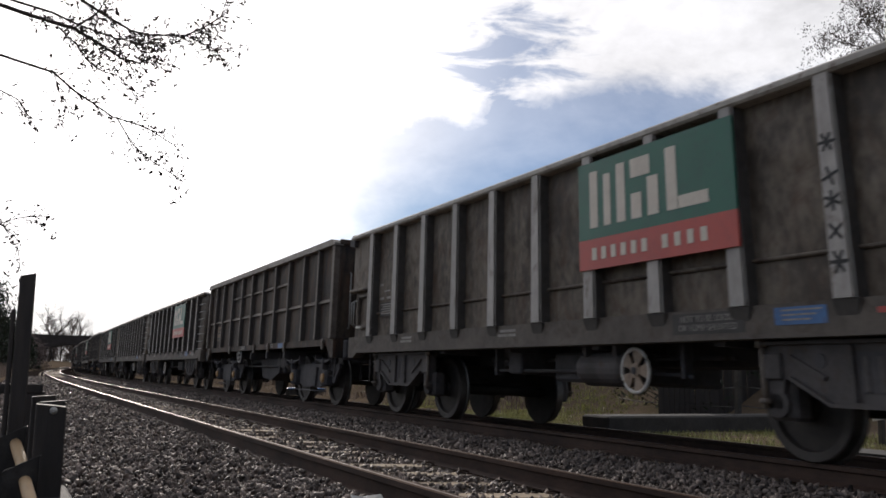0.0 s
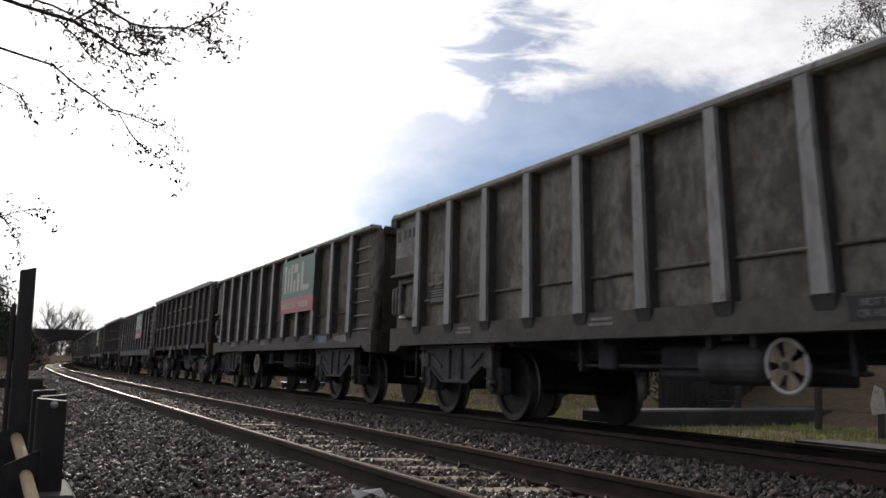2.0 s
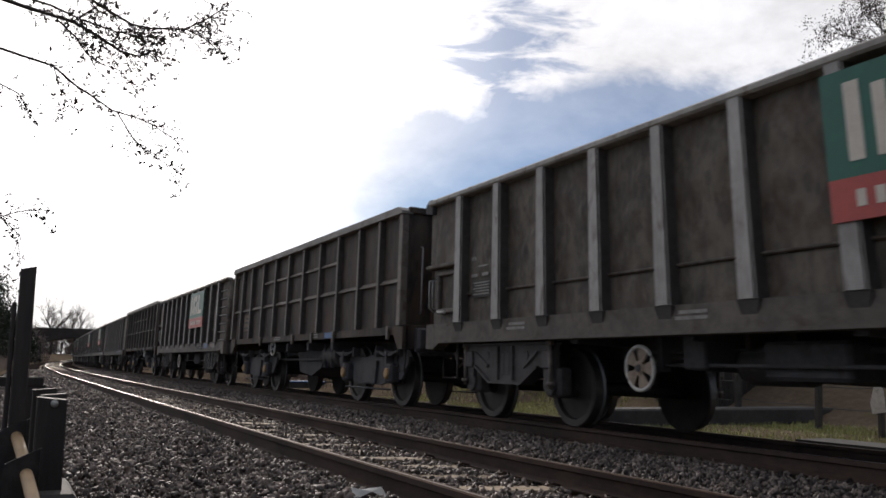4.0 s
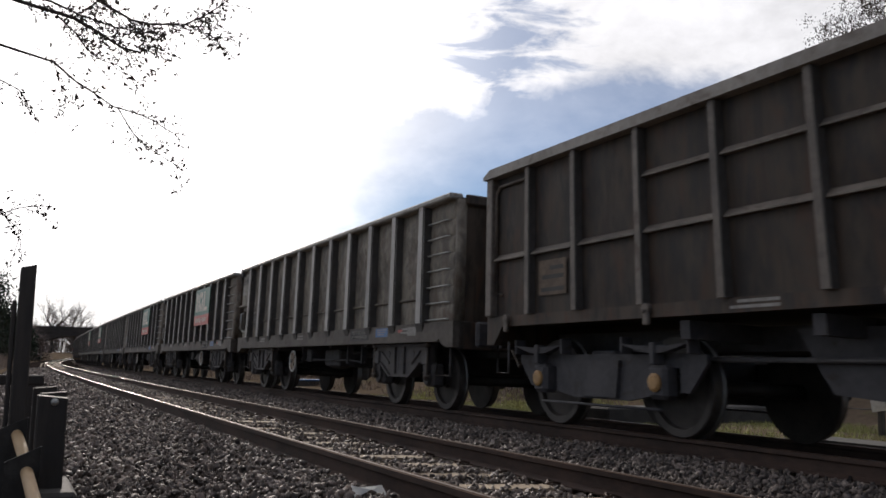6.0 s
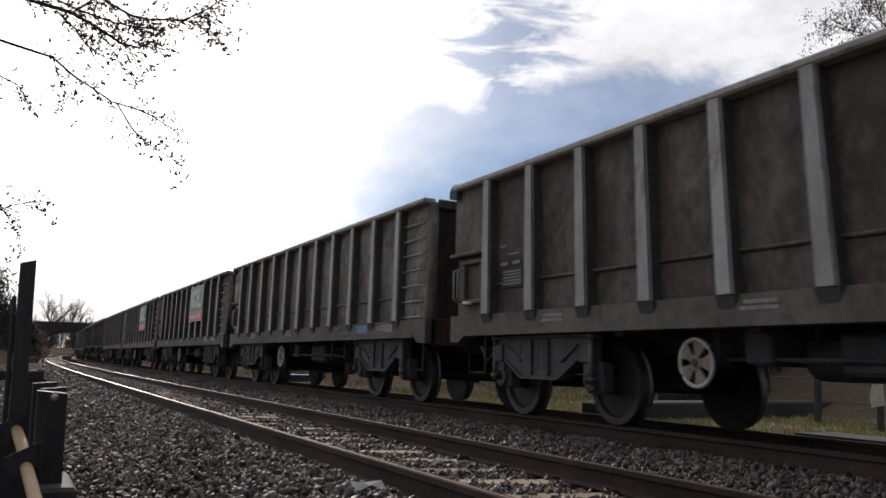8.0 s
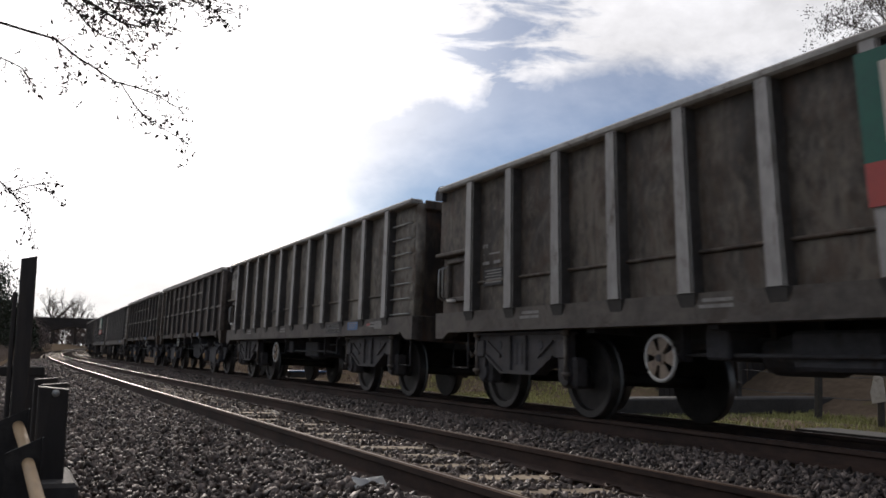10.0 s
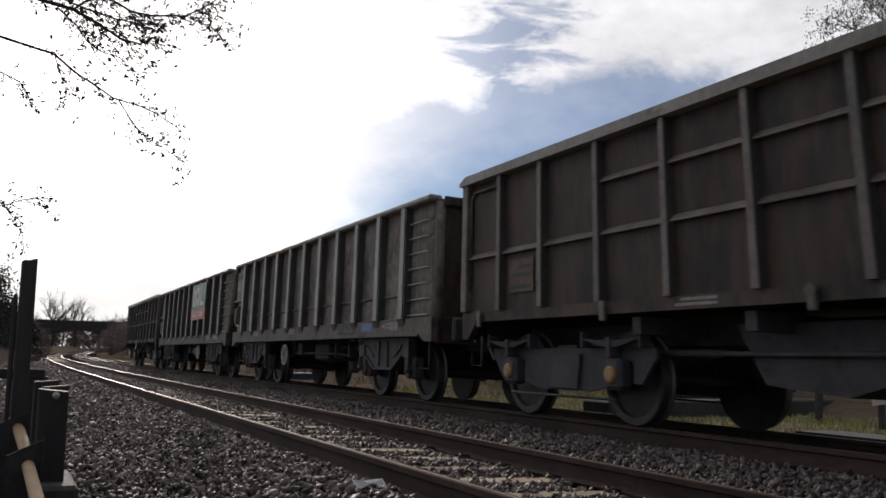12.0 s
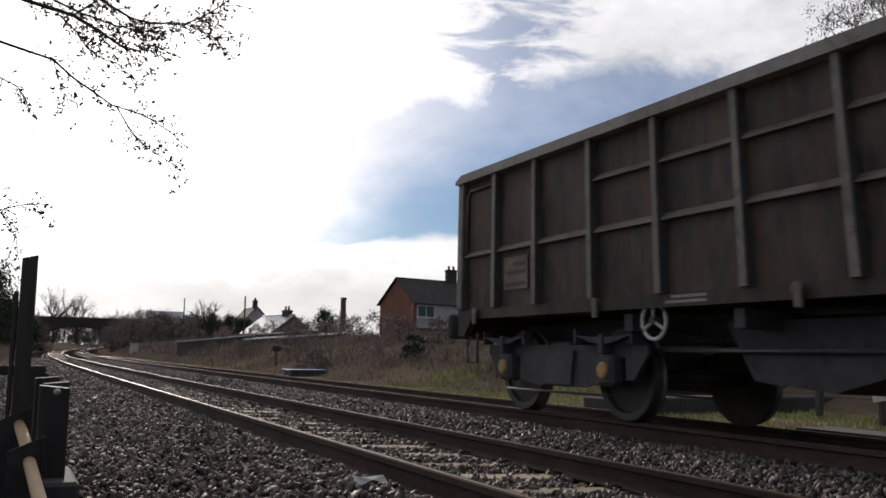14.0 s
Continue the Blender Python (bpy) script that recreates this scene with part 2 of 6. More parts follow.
M["earth"] = material("winter_turf", (0.17, 0.13, 0.092), (0.095, 0.072, 0.053), 0.95, 0.0, 6.0, 0.35, 0.9, 9.0, (0.12, 0.118, 0.052), 0.3, gloss=0.0)
M["timber"] = material("creosoted_timber", (0.055, 0.046, 0.04), (0.02, 0.017, 0.015), 0.75, 0.0, 20.0, 3.0, 0.4, 40.0, stretch=(1, 1, 0.15), vary=0.2)
M["pole"] = material("peeled_pine_pole", (0.52, 0.36, 0.2), (0.36, 0.24, 0.13), 0.6, 0.0, 25.0, 5.0, 0.2, 60.0, stretch=(0.2, 1, 1))
M["steel"] = material("dark_angle_steel", (0.06, 0.055, 0.05), (0.028, 0.026, 0.025), 0.5, 0.4, 25.0, 5.0, 0.2, 60.0)
M["concrete"] = material("grey_concrete", (0.095, 0.088, 0.076), (0.045, 0.041, 0.036), 0.85, 0.0, 30.0, 3.0, 0.3, 70.0, (0.06, 0.058, 0.04), 0.4)
M["footing"] = material("blackened_concrete", (0.075, 0.07, 0.064), (0.035, 0.032, 0.03), 0.85, 0.0, 30.0, 3.0, 0.3, 70.0)
M["tan"] = material("stained_tan_paint", (0.21, 0.15, 0.10), (0.09, 0.062, 0.042), 0.7, 0.0, 22.0, 4.0, 0.15, 50.0, (0.06, 0.04, 0.028), 0.6, vary=0.3)
M["bark"] = material("dark_bark", (0.075, 0.06, 0.048), (0.03, 0.024, 0.02), 0.85, 0.0, 30.0, 4.0, 0.5, 40.0, stretch=(1, 1, 0.3))
M["leaf"] = material("brown_dead_leaf", (0.075, 0.055, 0.035), (0.032, 0.024, 0.018), 0.7, 0.0, 30.0, 4.0, 0.1, 60.0, island=0.4)
M["twig"] = material("winter_twigs", (0.13, 0.10, 0.08), (0.07, 0.055, 0.042), 0.85, 0.0, 20.0, 3.0, 0.1, 60.0, island=0.35)
M["evergreen"] = material("dark_evergreen", (0.035, 0.05, 0.022), (0.014, 0.02, 0.011), 0.7, 0.0, 20.0, 2.0, 0.1, 60.0, island=0.45)
M["grass"] = material("straw_grass", (0.34, 0.27, 0.215), (0.20, 0.155, 0.125), 0.8, 0.0, 10.0, 0.6, 0.1, 60.0, (0.22, 0.18, 0.12), 0.3, island=0.3)
M["lush"] = material("green_grass", (0.46, 0.46, 0.17), (0.28, 0.29, 0.10), 0.7, 0.0, 10.0, 0.8, 0.1, 60.0, (0.3, 0.25, 0.12), 0.4, island=0.35)
M["scrub"] = material("brown_bramble", (0.30, 0.235, 0.20), (0.16, 0.122, 0.105), 0.85, 0.0, 15.0, 1.0, 0.1, 60.0, island=0.35)
M["brick"] = material("red_brick", (0.27, 0.115, 0.078), (0.18, 0.075, 0.053), 0.85, 0.0, 12.0, 1.0, 0.4, 30.0)
M["bluebrick"] = material("sooty_brick", (0.085, 0.07, 0.06), (0.045, 0.038, 0.034), 0.85, 0.0, 6.0, 0.7, 0.4, 20.0)
M["oldbrick"] = material("weathered_brown_brick", (0.15, 0.095, 0.07), (0.09, 0.058, 0.044), 0.9, 0.0, 12.0, 1.0, 0.4, 30.0)
M["render"] = material("pale_render", (0.55, 0.54, 0.52), (0.43, 0.42, 0.4), 0.85, 0.0, 12.0, 0.8, 0.15, 40.0)
M["slate"] = material("dark_roof_tile", (0.075, 0.066, 0.064), (0.04, 0.036, 0.036), 0.85, 0.0, 10.0, 1.0, 0.3, 30.0, gloss=0.2)
M["paleroof"] = material("wet_pale_roof", (0.5, 0.5, 0.5), (0.38, 0.38, 0.38), 0.25, 0.0, 10.0, 1.0, 0.05, 30.0)
M["pvc"] = material("white_window_frame", (0.75, 0.75, 0.74), (0.62, 0.62, 0.6), 0.4)
M["litter"] = material("white_plastic_litter", (0.75, 0.75, 0.74), (0.6, 0.6, 0.58), 0.4)
glass = bpy.data.materials.new("window_glass")
glass.use_nodes = True
glass.node_tree.nodes["Principled BSDF"].inputs["Base Color"].default_value = (0.03, 0.04, 0.05, 1)
glass.node_tree.nodes["Principled BSDF"].inputs["Roughness"].default_value = 0.06
M["glass"] = glass


# ---- mesh helpers ----
def mesh_of(name, bm, mats):
    me = bpy.data.meshes.new(name)
    bm.to_mesh(me)
    bm.free()
    for m in (mats if isinstance(mats, (list, tuple)) else [mats]):
        me.materials.append(M[m])
    return me


def part(name, bm, mats, parent=None, label="", at=None):
    """Links a bmesh, or a mesh, as one object under a thing or a part."""
    me = bm if isinstance(bm, bpy.types.Mesh) else mesh_of(name, bm, mats)
    ob = new(name, me)
    if parent is not None:
        ob.parent = parent
    if at is not None:
        ob.matrix_basis = at
    if label:
        ob["label"] = label
    return ob


def thing(name, label, category, group="", kind="", at=None):
    ob = new(name)
    ob.empty_display_size = 0.2
    if at is not None:
        ob.matrix_basis = at
    return tagged(ob, label, category, group, kind)


def box(bm, lo, hi, bevel=0.0, mat=0, turn=None):
    """A box from corner to corner, with rounded edges."""
    lo, hi = Vector(lo), Vector(hi)
    m = Matrix.Translation((lo + hi) / 2) @ (turn or Matrix.Identity(4)) @ Matrix.Diagonal((*(hi - lo), 1))
    made = bmesh.ops.create_cube(bm, size=1, matrix=m)
    faces = list({f for v in made["verts"] for f in v.link_faces})
    for f in faces:
        f.material_index = mat
    if bevel:
        edges = list({e for v in made["verts"] for e in v.link_edges})
        res = bmesh.ops.bevel(bm, geom=edges, offset=bevel, segments=1, affect="EDGES", profile=0.5)
        for f in res["faces"]:
            f.material_index = mat
    return made


def prism(bm, outline, axis, lo, hi, mat=0):
    """An outline in the plane across the axis, drawn out from lo to hi. Axis y: outline in x, z; axis x: in y, z; axis z: in x, y."""
    def place(p, d):
        return {"x": (d, p[0], p[1]), "y": (p[0], d, p[1]), "z": (p[0], p[1], d)}[axis]
    a = [bm.verts.new(place(p, lo)) for p in outline]
    b = [bm.verts.new(place(p, hi)) for p in outline]
    fs = [bm.faces.new(a), bm.faces.new(b[::-1])]
    for i in range(len(a)):
        j = (i + 1) % len(a)
        fs.append(bm.faces.new((a[j], a[i], b[i], b[j])))
    for f in fs:
        f.material_index = mat
    bmesh.ops.recalc_face_normals(bm, faces=fs)
    return fs


def tube(bm, points, radius, sides=8, mat=0, caps=True):
    """A round bar along points; the radius may be a list."""
    pts = [Vector(p) for p in points]
    rad = radius if isinstance(radius, (list, tuple)) else [radius] * len(pts)
    rings = []
    for i, p in enumerate(pts):
        d = (pts[min(i + 1, len(pts) - 1)] - pts[max(i - 1, 0)]).normalized()
        side = d.cross(Vector((0, 0, 1)) if abs(d.z) < 0.9 else Vector((1, 0, 0))).normalized()
        up = side.cross(d)
        rings.append([bm.verts.new(p + rad[i] * (math.cos(a) * side + math.sin(a) * up)) for a in (2 * math.pi * k / sides for k in range(sides))])
    for r, q in zip(rings, rings[1:]):
        for k in range(sides):
            f = bm.faces.new((r[k], r[(k + 1) % sides], q[(k + 1) % sides], q[k]))
            f.material_index, f.smooth = mat, sides > 4
    if caps:
        bm.faces.new(rings[0][::-1]).material_index = mat
        bm.faces.new(rings[-1]).material_index = mat


def disc(bm, profile, centre, axis="y", sides=32, mat=0):
    """A turned body: profile of (radius, depth) about the axis."""
    rings = []
    for r, d in profile:
        ring = []
        for k in range(sides):
            a = 2 * math.pi * k / sides
            c, s = r * math.cos(a), r * math.sin(a)
            ring.append(bm.verts.new(Vector(centre) + Vector({"y": (c, d, s), "x": (d, c, s), "z": (c, s, d)}[axis])))
        rings.append(ring)
    fs = []
    for r, q in zip(rings, rings[1:]):
        for k in range(sides):
            fs.append(bm.faces.new((r[k], r[(k + 1) % sides], q[(k + 1) % sides], q[k])))
    fs.append(bm.faces.new(rings[0]))
    fs.append(bm.faces.new(rings[-1]))
    for f in fs:
        f.material_index, f.smooth = mat, False
    bmesh.ops.recalc_face_normals(bm, faces=fs)


def raw(name, verts, faces, mats, parent=None, index=None, smooth=False):
    me = bpy.data.meshes.new(name)
    me.from_pydata(verts, [], faces)
    for m in (mats if isinstance(mats, (list, tuple)) else [mats]):
        me.materials.append(M[m])
    if index is not None:
        me.polygons.foreach_set("material_index", index)
    if smooth:
        me.polygons.foreach_set("use_smooth", [True] * len(me.polygons))
    me.update()
    ob = new(name, me)
    if parent is not None:
        ob.parent = parent
    return ob


# ---- the line ----
GAUGE, SIX, CANT, LEAN = 1.505, 1.970, 0.053, 2.0
FAR = -(GAUGE + SIX + GAUGE / 2)          # middle of the far track, from the near rail
NEAR = -GAUGE / 2
STEP = 0.5
_s = np.arange(-400, 480, STEP)
_k = np.interp(_s, [-60, -22, 28], [0.0, 0.00051, -0.000454])
_k[_s < -60] = 0.0
_th = np.cumsum(_k) * STEP
_i0 = int(np.argmin(abs(_s)))
_th -= _th[_i0]
_x, _y = np.cumsum(np.cos(_th)) * STEP, np.cumsum(np.sin(_th)) * STEP
_x -= _x[_i0]
_y -= _y[_i0]


def line(s, across=0.0, z=0.0):
    """A place s metres along the line, across metres to the left of the near rail; the line climbs a little far off."""
    th = np.interp(s, _s, _th)
    rise = 2.0e-5 * max(0.0, s - 90.0) ** 2
    return Vector((np.interp(s, _s, _x) - across * math.sin(th), np.interp(s, _s, _y) + across * math.cos(th), z + rise))


def heading(s):
    return float(np.interp(s, _s, _th))


def on_line(s, across=0.0, z=0.0, lean=0.0):
    return Matrix.Translation(line(s, across, z)) @ Euler((radians(lean), 0, heading(s))).to_matrix().to_4x4()


RAIL_OUT = [(-0.035, -0.003), (-0.010, 0.0), (0.010, 0.0), (0.035, -0.003), (0.036, -0.035), (0.010, -0.048), (0.010, -0.125), (0.070, -0.145), (0.070, -0.155), (-0.070, -0.155),
            (-0.070, -0.145), (-0.010, -0.125), (-0.010, -0.048), (-0.036, -0.035)]


def rail(across, z, group):
    ss = [s for s in np.concatenate([np.arange(-60, 40, 1.0), np.arange(40, 380, 3.0)])]
    verts, faces, index = [], [], []
    n = len(RAIL_OUT)
    for i, s in enumerate(ss):
        verts += [line(s, across + p, z + q) for p, q in RAIL_OUT]
        if i:
            for k in range(n):
                j = (k + 1) % n
                faces.append(((i - 1) * n + k, (i - 1) * n + j, i * n + j, i * n + k))
                index.append((2, 1, 2)[k] if k < 3 else 0)
    ob = raw("rail", verts, faces, ["rail", "railtop", "railedge"], index=index)
    return tagged(ob, "steel running rail with polished head and rusty sides", "rail", group, "structure")


rail(0.0, CANT, "rails of the near track")
rail(-GAUGE, 0.0, "rails of the near track")
rail(-GAUGE - SIX, CANT, "rails of the far track")
rail(-2 * GAUGE - SIX, 0.0, "rails of the far track")


def bank(o, s):
    """Height of the ground, across metres from the near rail."""
    z = -0.27
    if o > 3.2:
        z += 0.22 * min(o - 3.2, 6.0) ** 1.0 * min(1.0, max(0.0, (s - 2.0) / 40.0))
    right = -o - 8.0 - 6.5 * max(0.0, 1 - s / 23.0)
    if right > 0:
        z += 1.55 * (1 - math.cos(min(1.0, right / 5.0) * math.pi)) / 2 + 0.012 * min(60.0, max(0.0, right - 5.0))
    if s > 90:
        z += 2.0e-5 * (s - 90.0) ** 2
    return z


def build_ground():
    across = [-1600, -600, -220, -110, -70, -45, -32, -24, -19, -16, -14.5, -13.5, -12.5, -11.5, -10.5, -9.5, -8.5, -7.5, -6.8, 2.6, 3.2, 4, 5, 6.5, 9, 14, 25, 50, 120, 400, 1600]
    along = list(np.arange(-60, 60, 1.5)) + list(np.arange(60, 200, 4.0)) + list(np.arange(200, 380, 12.0)) + [450, 700, 1200, 2500]
    verts, faces, index = [], [], []
    n = len(across)
    for i, s in enumerate(along):
        for o in across:
            p = line(min(s, 379.0), o) + Vector((max(0.0, s - 379.0), 0, 0))
            rough = 0.0 if -7 < o < 2.7 else 0.14
            p.z = bank(o, min(s, 379.0)) + rough * noise.noise(Vector((p.x * 0.35, p.y * 0.35, 0.0))) + rough * 0.6 * noise.noise(Vector((p.x * 1.1, p.y * 1.1, 4.0)))
            verts.append(p)
        if i:
            for k in range(n - 1):
                faces.append(((i - 1) * n + k, (i - 1) * n + k + 1, i * n + k + 1, i * n + k))
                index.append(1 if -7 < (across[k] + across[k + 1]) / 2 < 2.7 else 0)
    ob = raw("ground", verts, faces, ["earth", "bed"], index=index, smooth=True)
    tagged(ob, "rough winter turf banks beside the ballasted track bed", "ground", kind="structure")


build_ground()


# ---- wagons ----
HALF = 1.30


def wheel_mesh(radius):
    bm = bmesh.new()
    for side in (-1, 1):
        y0 = side * 0.752
        r = radius
        disc(bm, [(0.07, 0.10 * side), (0.11, 0.10 * side), (0.12, 0.045 * side), (r - 0.09, 0.02 * side), (r - 0.075, 0.062 * side), (r - 0.008, 0.066 * side), (r, 0.058 * side),
                  (r + 0.002, -0.035 * side), (r + 0.028, -0.05 * side), (r + 0.024, -0.07 * side), (r - 0.07, -0.072 * side), (0.10, -0.04 * side)], (0, y0, 0), sides=40)
    tube(bm, [(0, -1.0, 0), (0, 1.0, 0)], 0.075, 12)
    for f in bm.faces:
        c = f.calc_center_median()
        rr = math.hypot(c.x, c.z)
        f.material_index = 1 if rr > radius - 0.006 and abs(abs(c.y) - 0.752) < 0.06 else 0
    return mesh_of("wheelset", bm, ["wheel", "tread"])


WHEEL_WIDE, WHEEL_THIN = wheel_mesh(0.42), wheel_mesh(0.46)


def letters(text, height, mat, name):
    """Words as a thin flat mesh in the x, z plane, facing +y, read from the far side along -x."""
    cu = bpy.data.curves.new(name, "FONT")
    cu.body, cu.size, cu.align_x, cu.align_y, cu.extrude = text, height / 0.7, "CENTER", "CENTER", 0.002
    ob = bpy.data.objects.new(name, cu)
    me = bpy.data.meshes.new_from_object(ob)
    bpy.data.objects.remove(ob)
    me.transform(Matrix(((-1, 0, 0, 0), (0, 0, 1, 0), (0, 1, 0, 0), (0, 0, 0, 1))))
    me.materials.clear()
    me.materials.append(M[mat])
    return me


def handwheel(parent, x, y, z, radius, spokes, mat):
    bm = bmesh.new()
    ring = [(radius * math.cos(a), 0, radius * math.sin(a)) for a in (2 * math.pi * k / 28 for k in range(29))]
    tube(bm, ring, 0.018, 6, 0 if spokes == 3 else 2, caps=False)
    if spokes == 3:
        for k in range(3):
            a = math.pi / 2 + 2 * math.pi * k / 3
            tube(bm, [(0, 0.01, 0), (radius * math.cos(a), 0, radius * math.sin(a))], 0.014, 6)
    else:
        for k in range(5):
            a0, a1 = 2 * math.pi * (k + 0.17) / 5, 2 * math.pi * (k + 0.83) / 5
            pts = [(0.3 * radius * math.cos(a0), 0.3 * radius * math.sin(a0))] + [(radius * 0.98 * math.cos(a0 + (a1 - a0) * j / 4), radius * 0.98 * math.sin(a0 + (a1 - a0) * j / 4)) for j in range(5)] + [(0.3 * radius * math.cos(a1), 0.3 * radius * math.sin(a1))]
            prism(bm, pts, "y", -0.008, 0.008)
        disc(bm, [(0.34 * radius, -0.02), (0.34 * radius, 0.012), (0.2 * radius, 0.02)], (0, 0, 0), sides=16)
    disc(bm, [(0.035, -0.2), (0.035, 0.03)], (0, 0, 0), sides=10, mat=1)
    return part("handwheel", bm, [mat if spokes == 3 else "disc", "under", "white"], parent, "white-painted handbrake wheel", pose(x, y, z))


def box_shell(bm, x0, x1, half, z0, z1, thick=0.05):
    """An open-topped box: two sides, two ends, a floor, with a heap of stone hidden below the rim."""
    box(bm, (x0, half - thick, z0), (x1, half, z1))
    box(bm, (x0, -half, z0), (x1, -half + thick, z1))
    box(bm, (x0, -half + thick, z0), (x0 + thick, half - thick, z1))
    box(bm, (x1 - thick, -half + thick, z0), (x1, half - thick, z1))
    box(bm, (x0 + thick, -half + thick, z0), (x1 - thick, half - thick, z0 + 0.08))


def dented(bm, x0, x1, y, z0, z1, nx, nz, depth, seed):
    """A hammered plate as a grid on the side y."""
    rows = []
    for i in range(nx + 1):
        col = []
        for j in range(nz + 1):
            x, z = x0 + (x1 - x0) * i / nx, z0 + (z1 - z0) * j / nz
            e = min(1.0, 4 * min(i / nx, 1 - i / nx)) * min(1.0, 4 * min(j / nz, 1 - j / nz))
            d = depth * e * (noise.noise(Vector((x * 1.6 + seed, z * 1.4, 2.0))) + 0.7 * noise.noise(Vector((x * 4.1, z * 4.1, seed)))) + 0.4 * depth * e
            d += 0.9 * depth * e * max(0.0, noise.noise(Vector((x * 11.0 + seed, z * 6.0, 7.0))) - 0.18)
            col.append(bm.verts.new((x, y + d, z)))
        rows.append(col)
    for a, b in zip(rows, rows[1:]):
        for j in range(nz):
            f = bm.faces.new((a[j], a[j + 1], b[j + 1], b[j]))
            f.smooth = True


def bogie_wide(wagon, xc):
    """Welded side frames with a dipped lower edge, end tubes, two wheelsets."""
    b = new("bogie")
    b.parent = wagon
    b.matrix_basis = pose(xc, 0, 0)
    for side in (-1, 1):
        bm = bmesh.new()
        y0, y1 = side * 1.03, side * 1.13
        out = [(-0.98, 0.86), (0.98, 0.86), (0.98, 0.40), (0.84, 0.38), (0.80, 0.60), (0.70, 0.62), (0.36, 0.44), (-0.36, 0.44), (-0.70, 0.62), (-0.80, 0.60), (-0.84, 0.38), (-0.98, 0.40)]
        prism(bm, out, "y", min(y0, y1), max(y0, y1))
        lip = [(-0.98, 0.86), (0.98, 0.86), (0.98, 0.885), (-0.98, 0.885)]
        prism(bm, lip, "y", min(side * 1.0, side * 1.17), max(side * 1.0, side * 1.17))
        low = [(-0.72, 0.628), (-0.36, 0.44), (0.36, 0.44), (0.72, 0.628), (0.72, 0.60), (0.37, 0.415), (-0.37, 0.415), (-0.72, 0.60)]
        prism(bm, low, "y", min(side * 1.0, side * 1.17), max(side * 1.0, side * 1.17))
        # frame holes as discs of darker steel, their shade given by colour
        for x in (-0.45, 0.45):
            disc(bm, [(0.055, 1.0 * side), (0.055, 1.137 * side)], (x, 0, 0.74), sides=14, mat=1)
        # centre pocket, its shade a darker panel, with its springs, slanting webs, end brackets
        box(bm, (-0.13, min(side * 1.12, side * 1.134), 0.52), (0.13, max(side * 1.12, side * 1.134), 0.80), 0.0, mat=1)
        for x in (-0.17, 0.17):
            box(bm, (x - 0.018, min(side * 1.13, side * 1.165), 0.46), (x + 0.018, max(side * 1.13, side * 1.165), 0.85), 0.006)
        for x in (-0.065, 0.065):
            disc(bm, [(0.05, 0.0), (0.05, 0.24)], (x, side * 1.10, 0.53), axis="z", sides=10)
        for e in (-1, 1):
            prism(bm, [(e * 0.72, 0.79), (e * 0.70, 0.76), (e * 0.42, 0.60), (e * 0.40, 0.63)], "y", min(side * 1.13, side * 1.155), max(side * 1.13, side * 1.155))
            box(bm, (min(e * 0.80, e * 0.97), min(side * 1.12, side * 1.16), 0.60), (max(e * 0.80, e * 0.97), max(side * 1.12, side * 1.16), 0.80), 0.012)
        part("side_frame", bm, ["bogie", "under"], b)
        for x in (-0.98, 0.98):
            bm = bmesh.new()
            tube(bm, [(x, side * 1.15, 0.38), (x, side * 1.15, 0.88)], 0.024, 10)
            tube(bm, [(x, side * 1.15, 0.42), (x, side * 1.15, 0.46)], 0.046, 10)
            tube(bm, [(x, side * 1.15, 0.84), (x, side * 1.15, 0.90)], 0.046, 10)
            part("damper", bm, "thinpost", b, "grey-brown steel end tube")
        for x in (-0.9, 0.9):
            bm = bmesh.new()
            box(bm, (x - 0.14, min(side * 0.9, side * 1.08), 0.30), (x + 0.14, max(side * 0.9, side * 1.08), 0.62), 0.03)
            disc(bm, [(0.11, 1.0 * side), (0.11, 1.12 * side), (0.07, 1.13 * side)], (x, 0, 0.43), sides=16)
            part("axle_box", bm, "bogie", b)
    bm = bmesh.new()
    box(bm, (-0.22, -1.02, 0.5), (0.22, 1.02, 0.84), 0.03)
    part("bolster", bm, "under", b)
    for x in (-0.9, 0.9):
        part("wheelset", WHEEL_WIDE, None, b, "", pose(x, 0, 0.42))
    return b


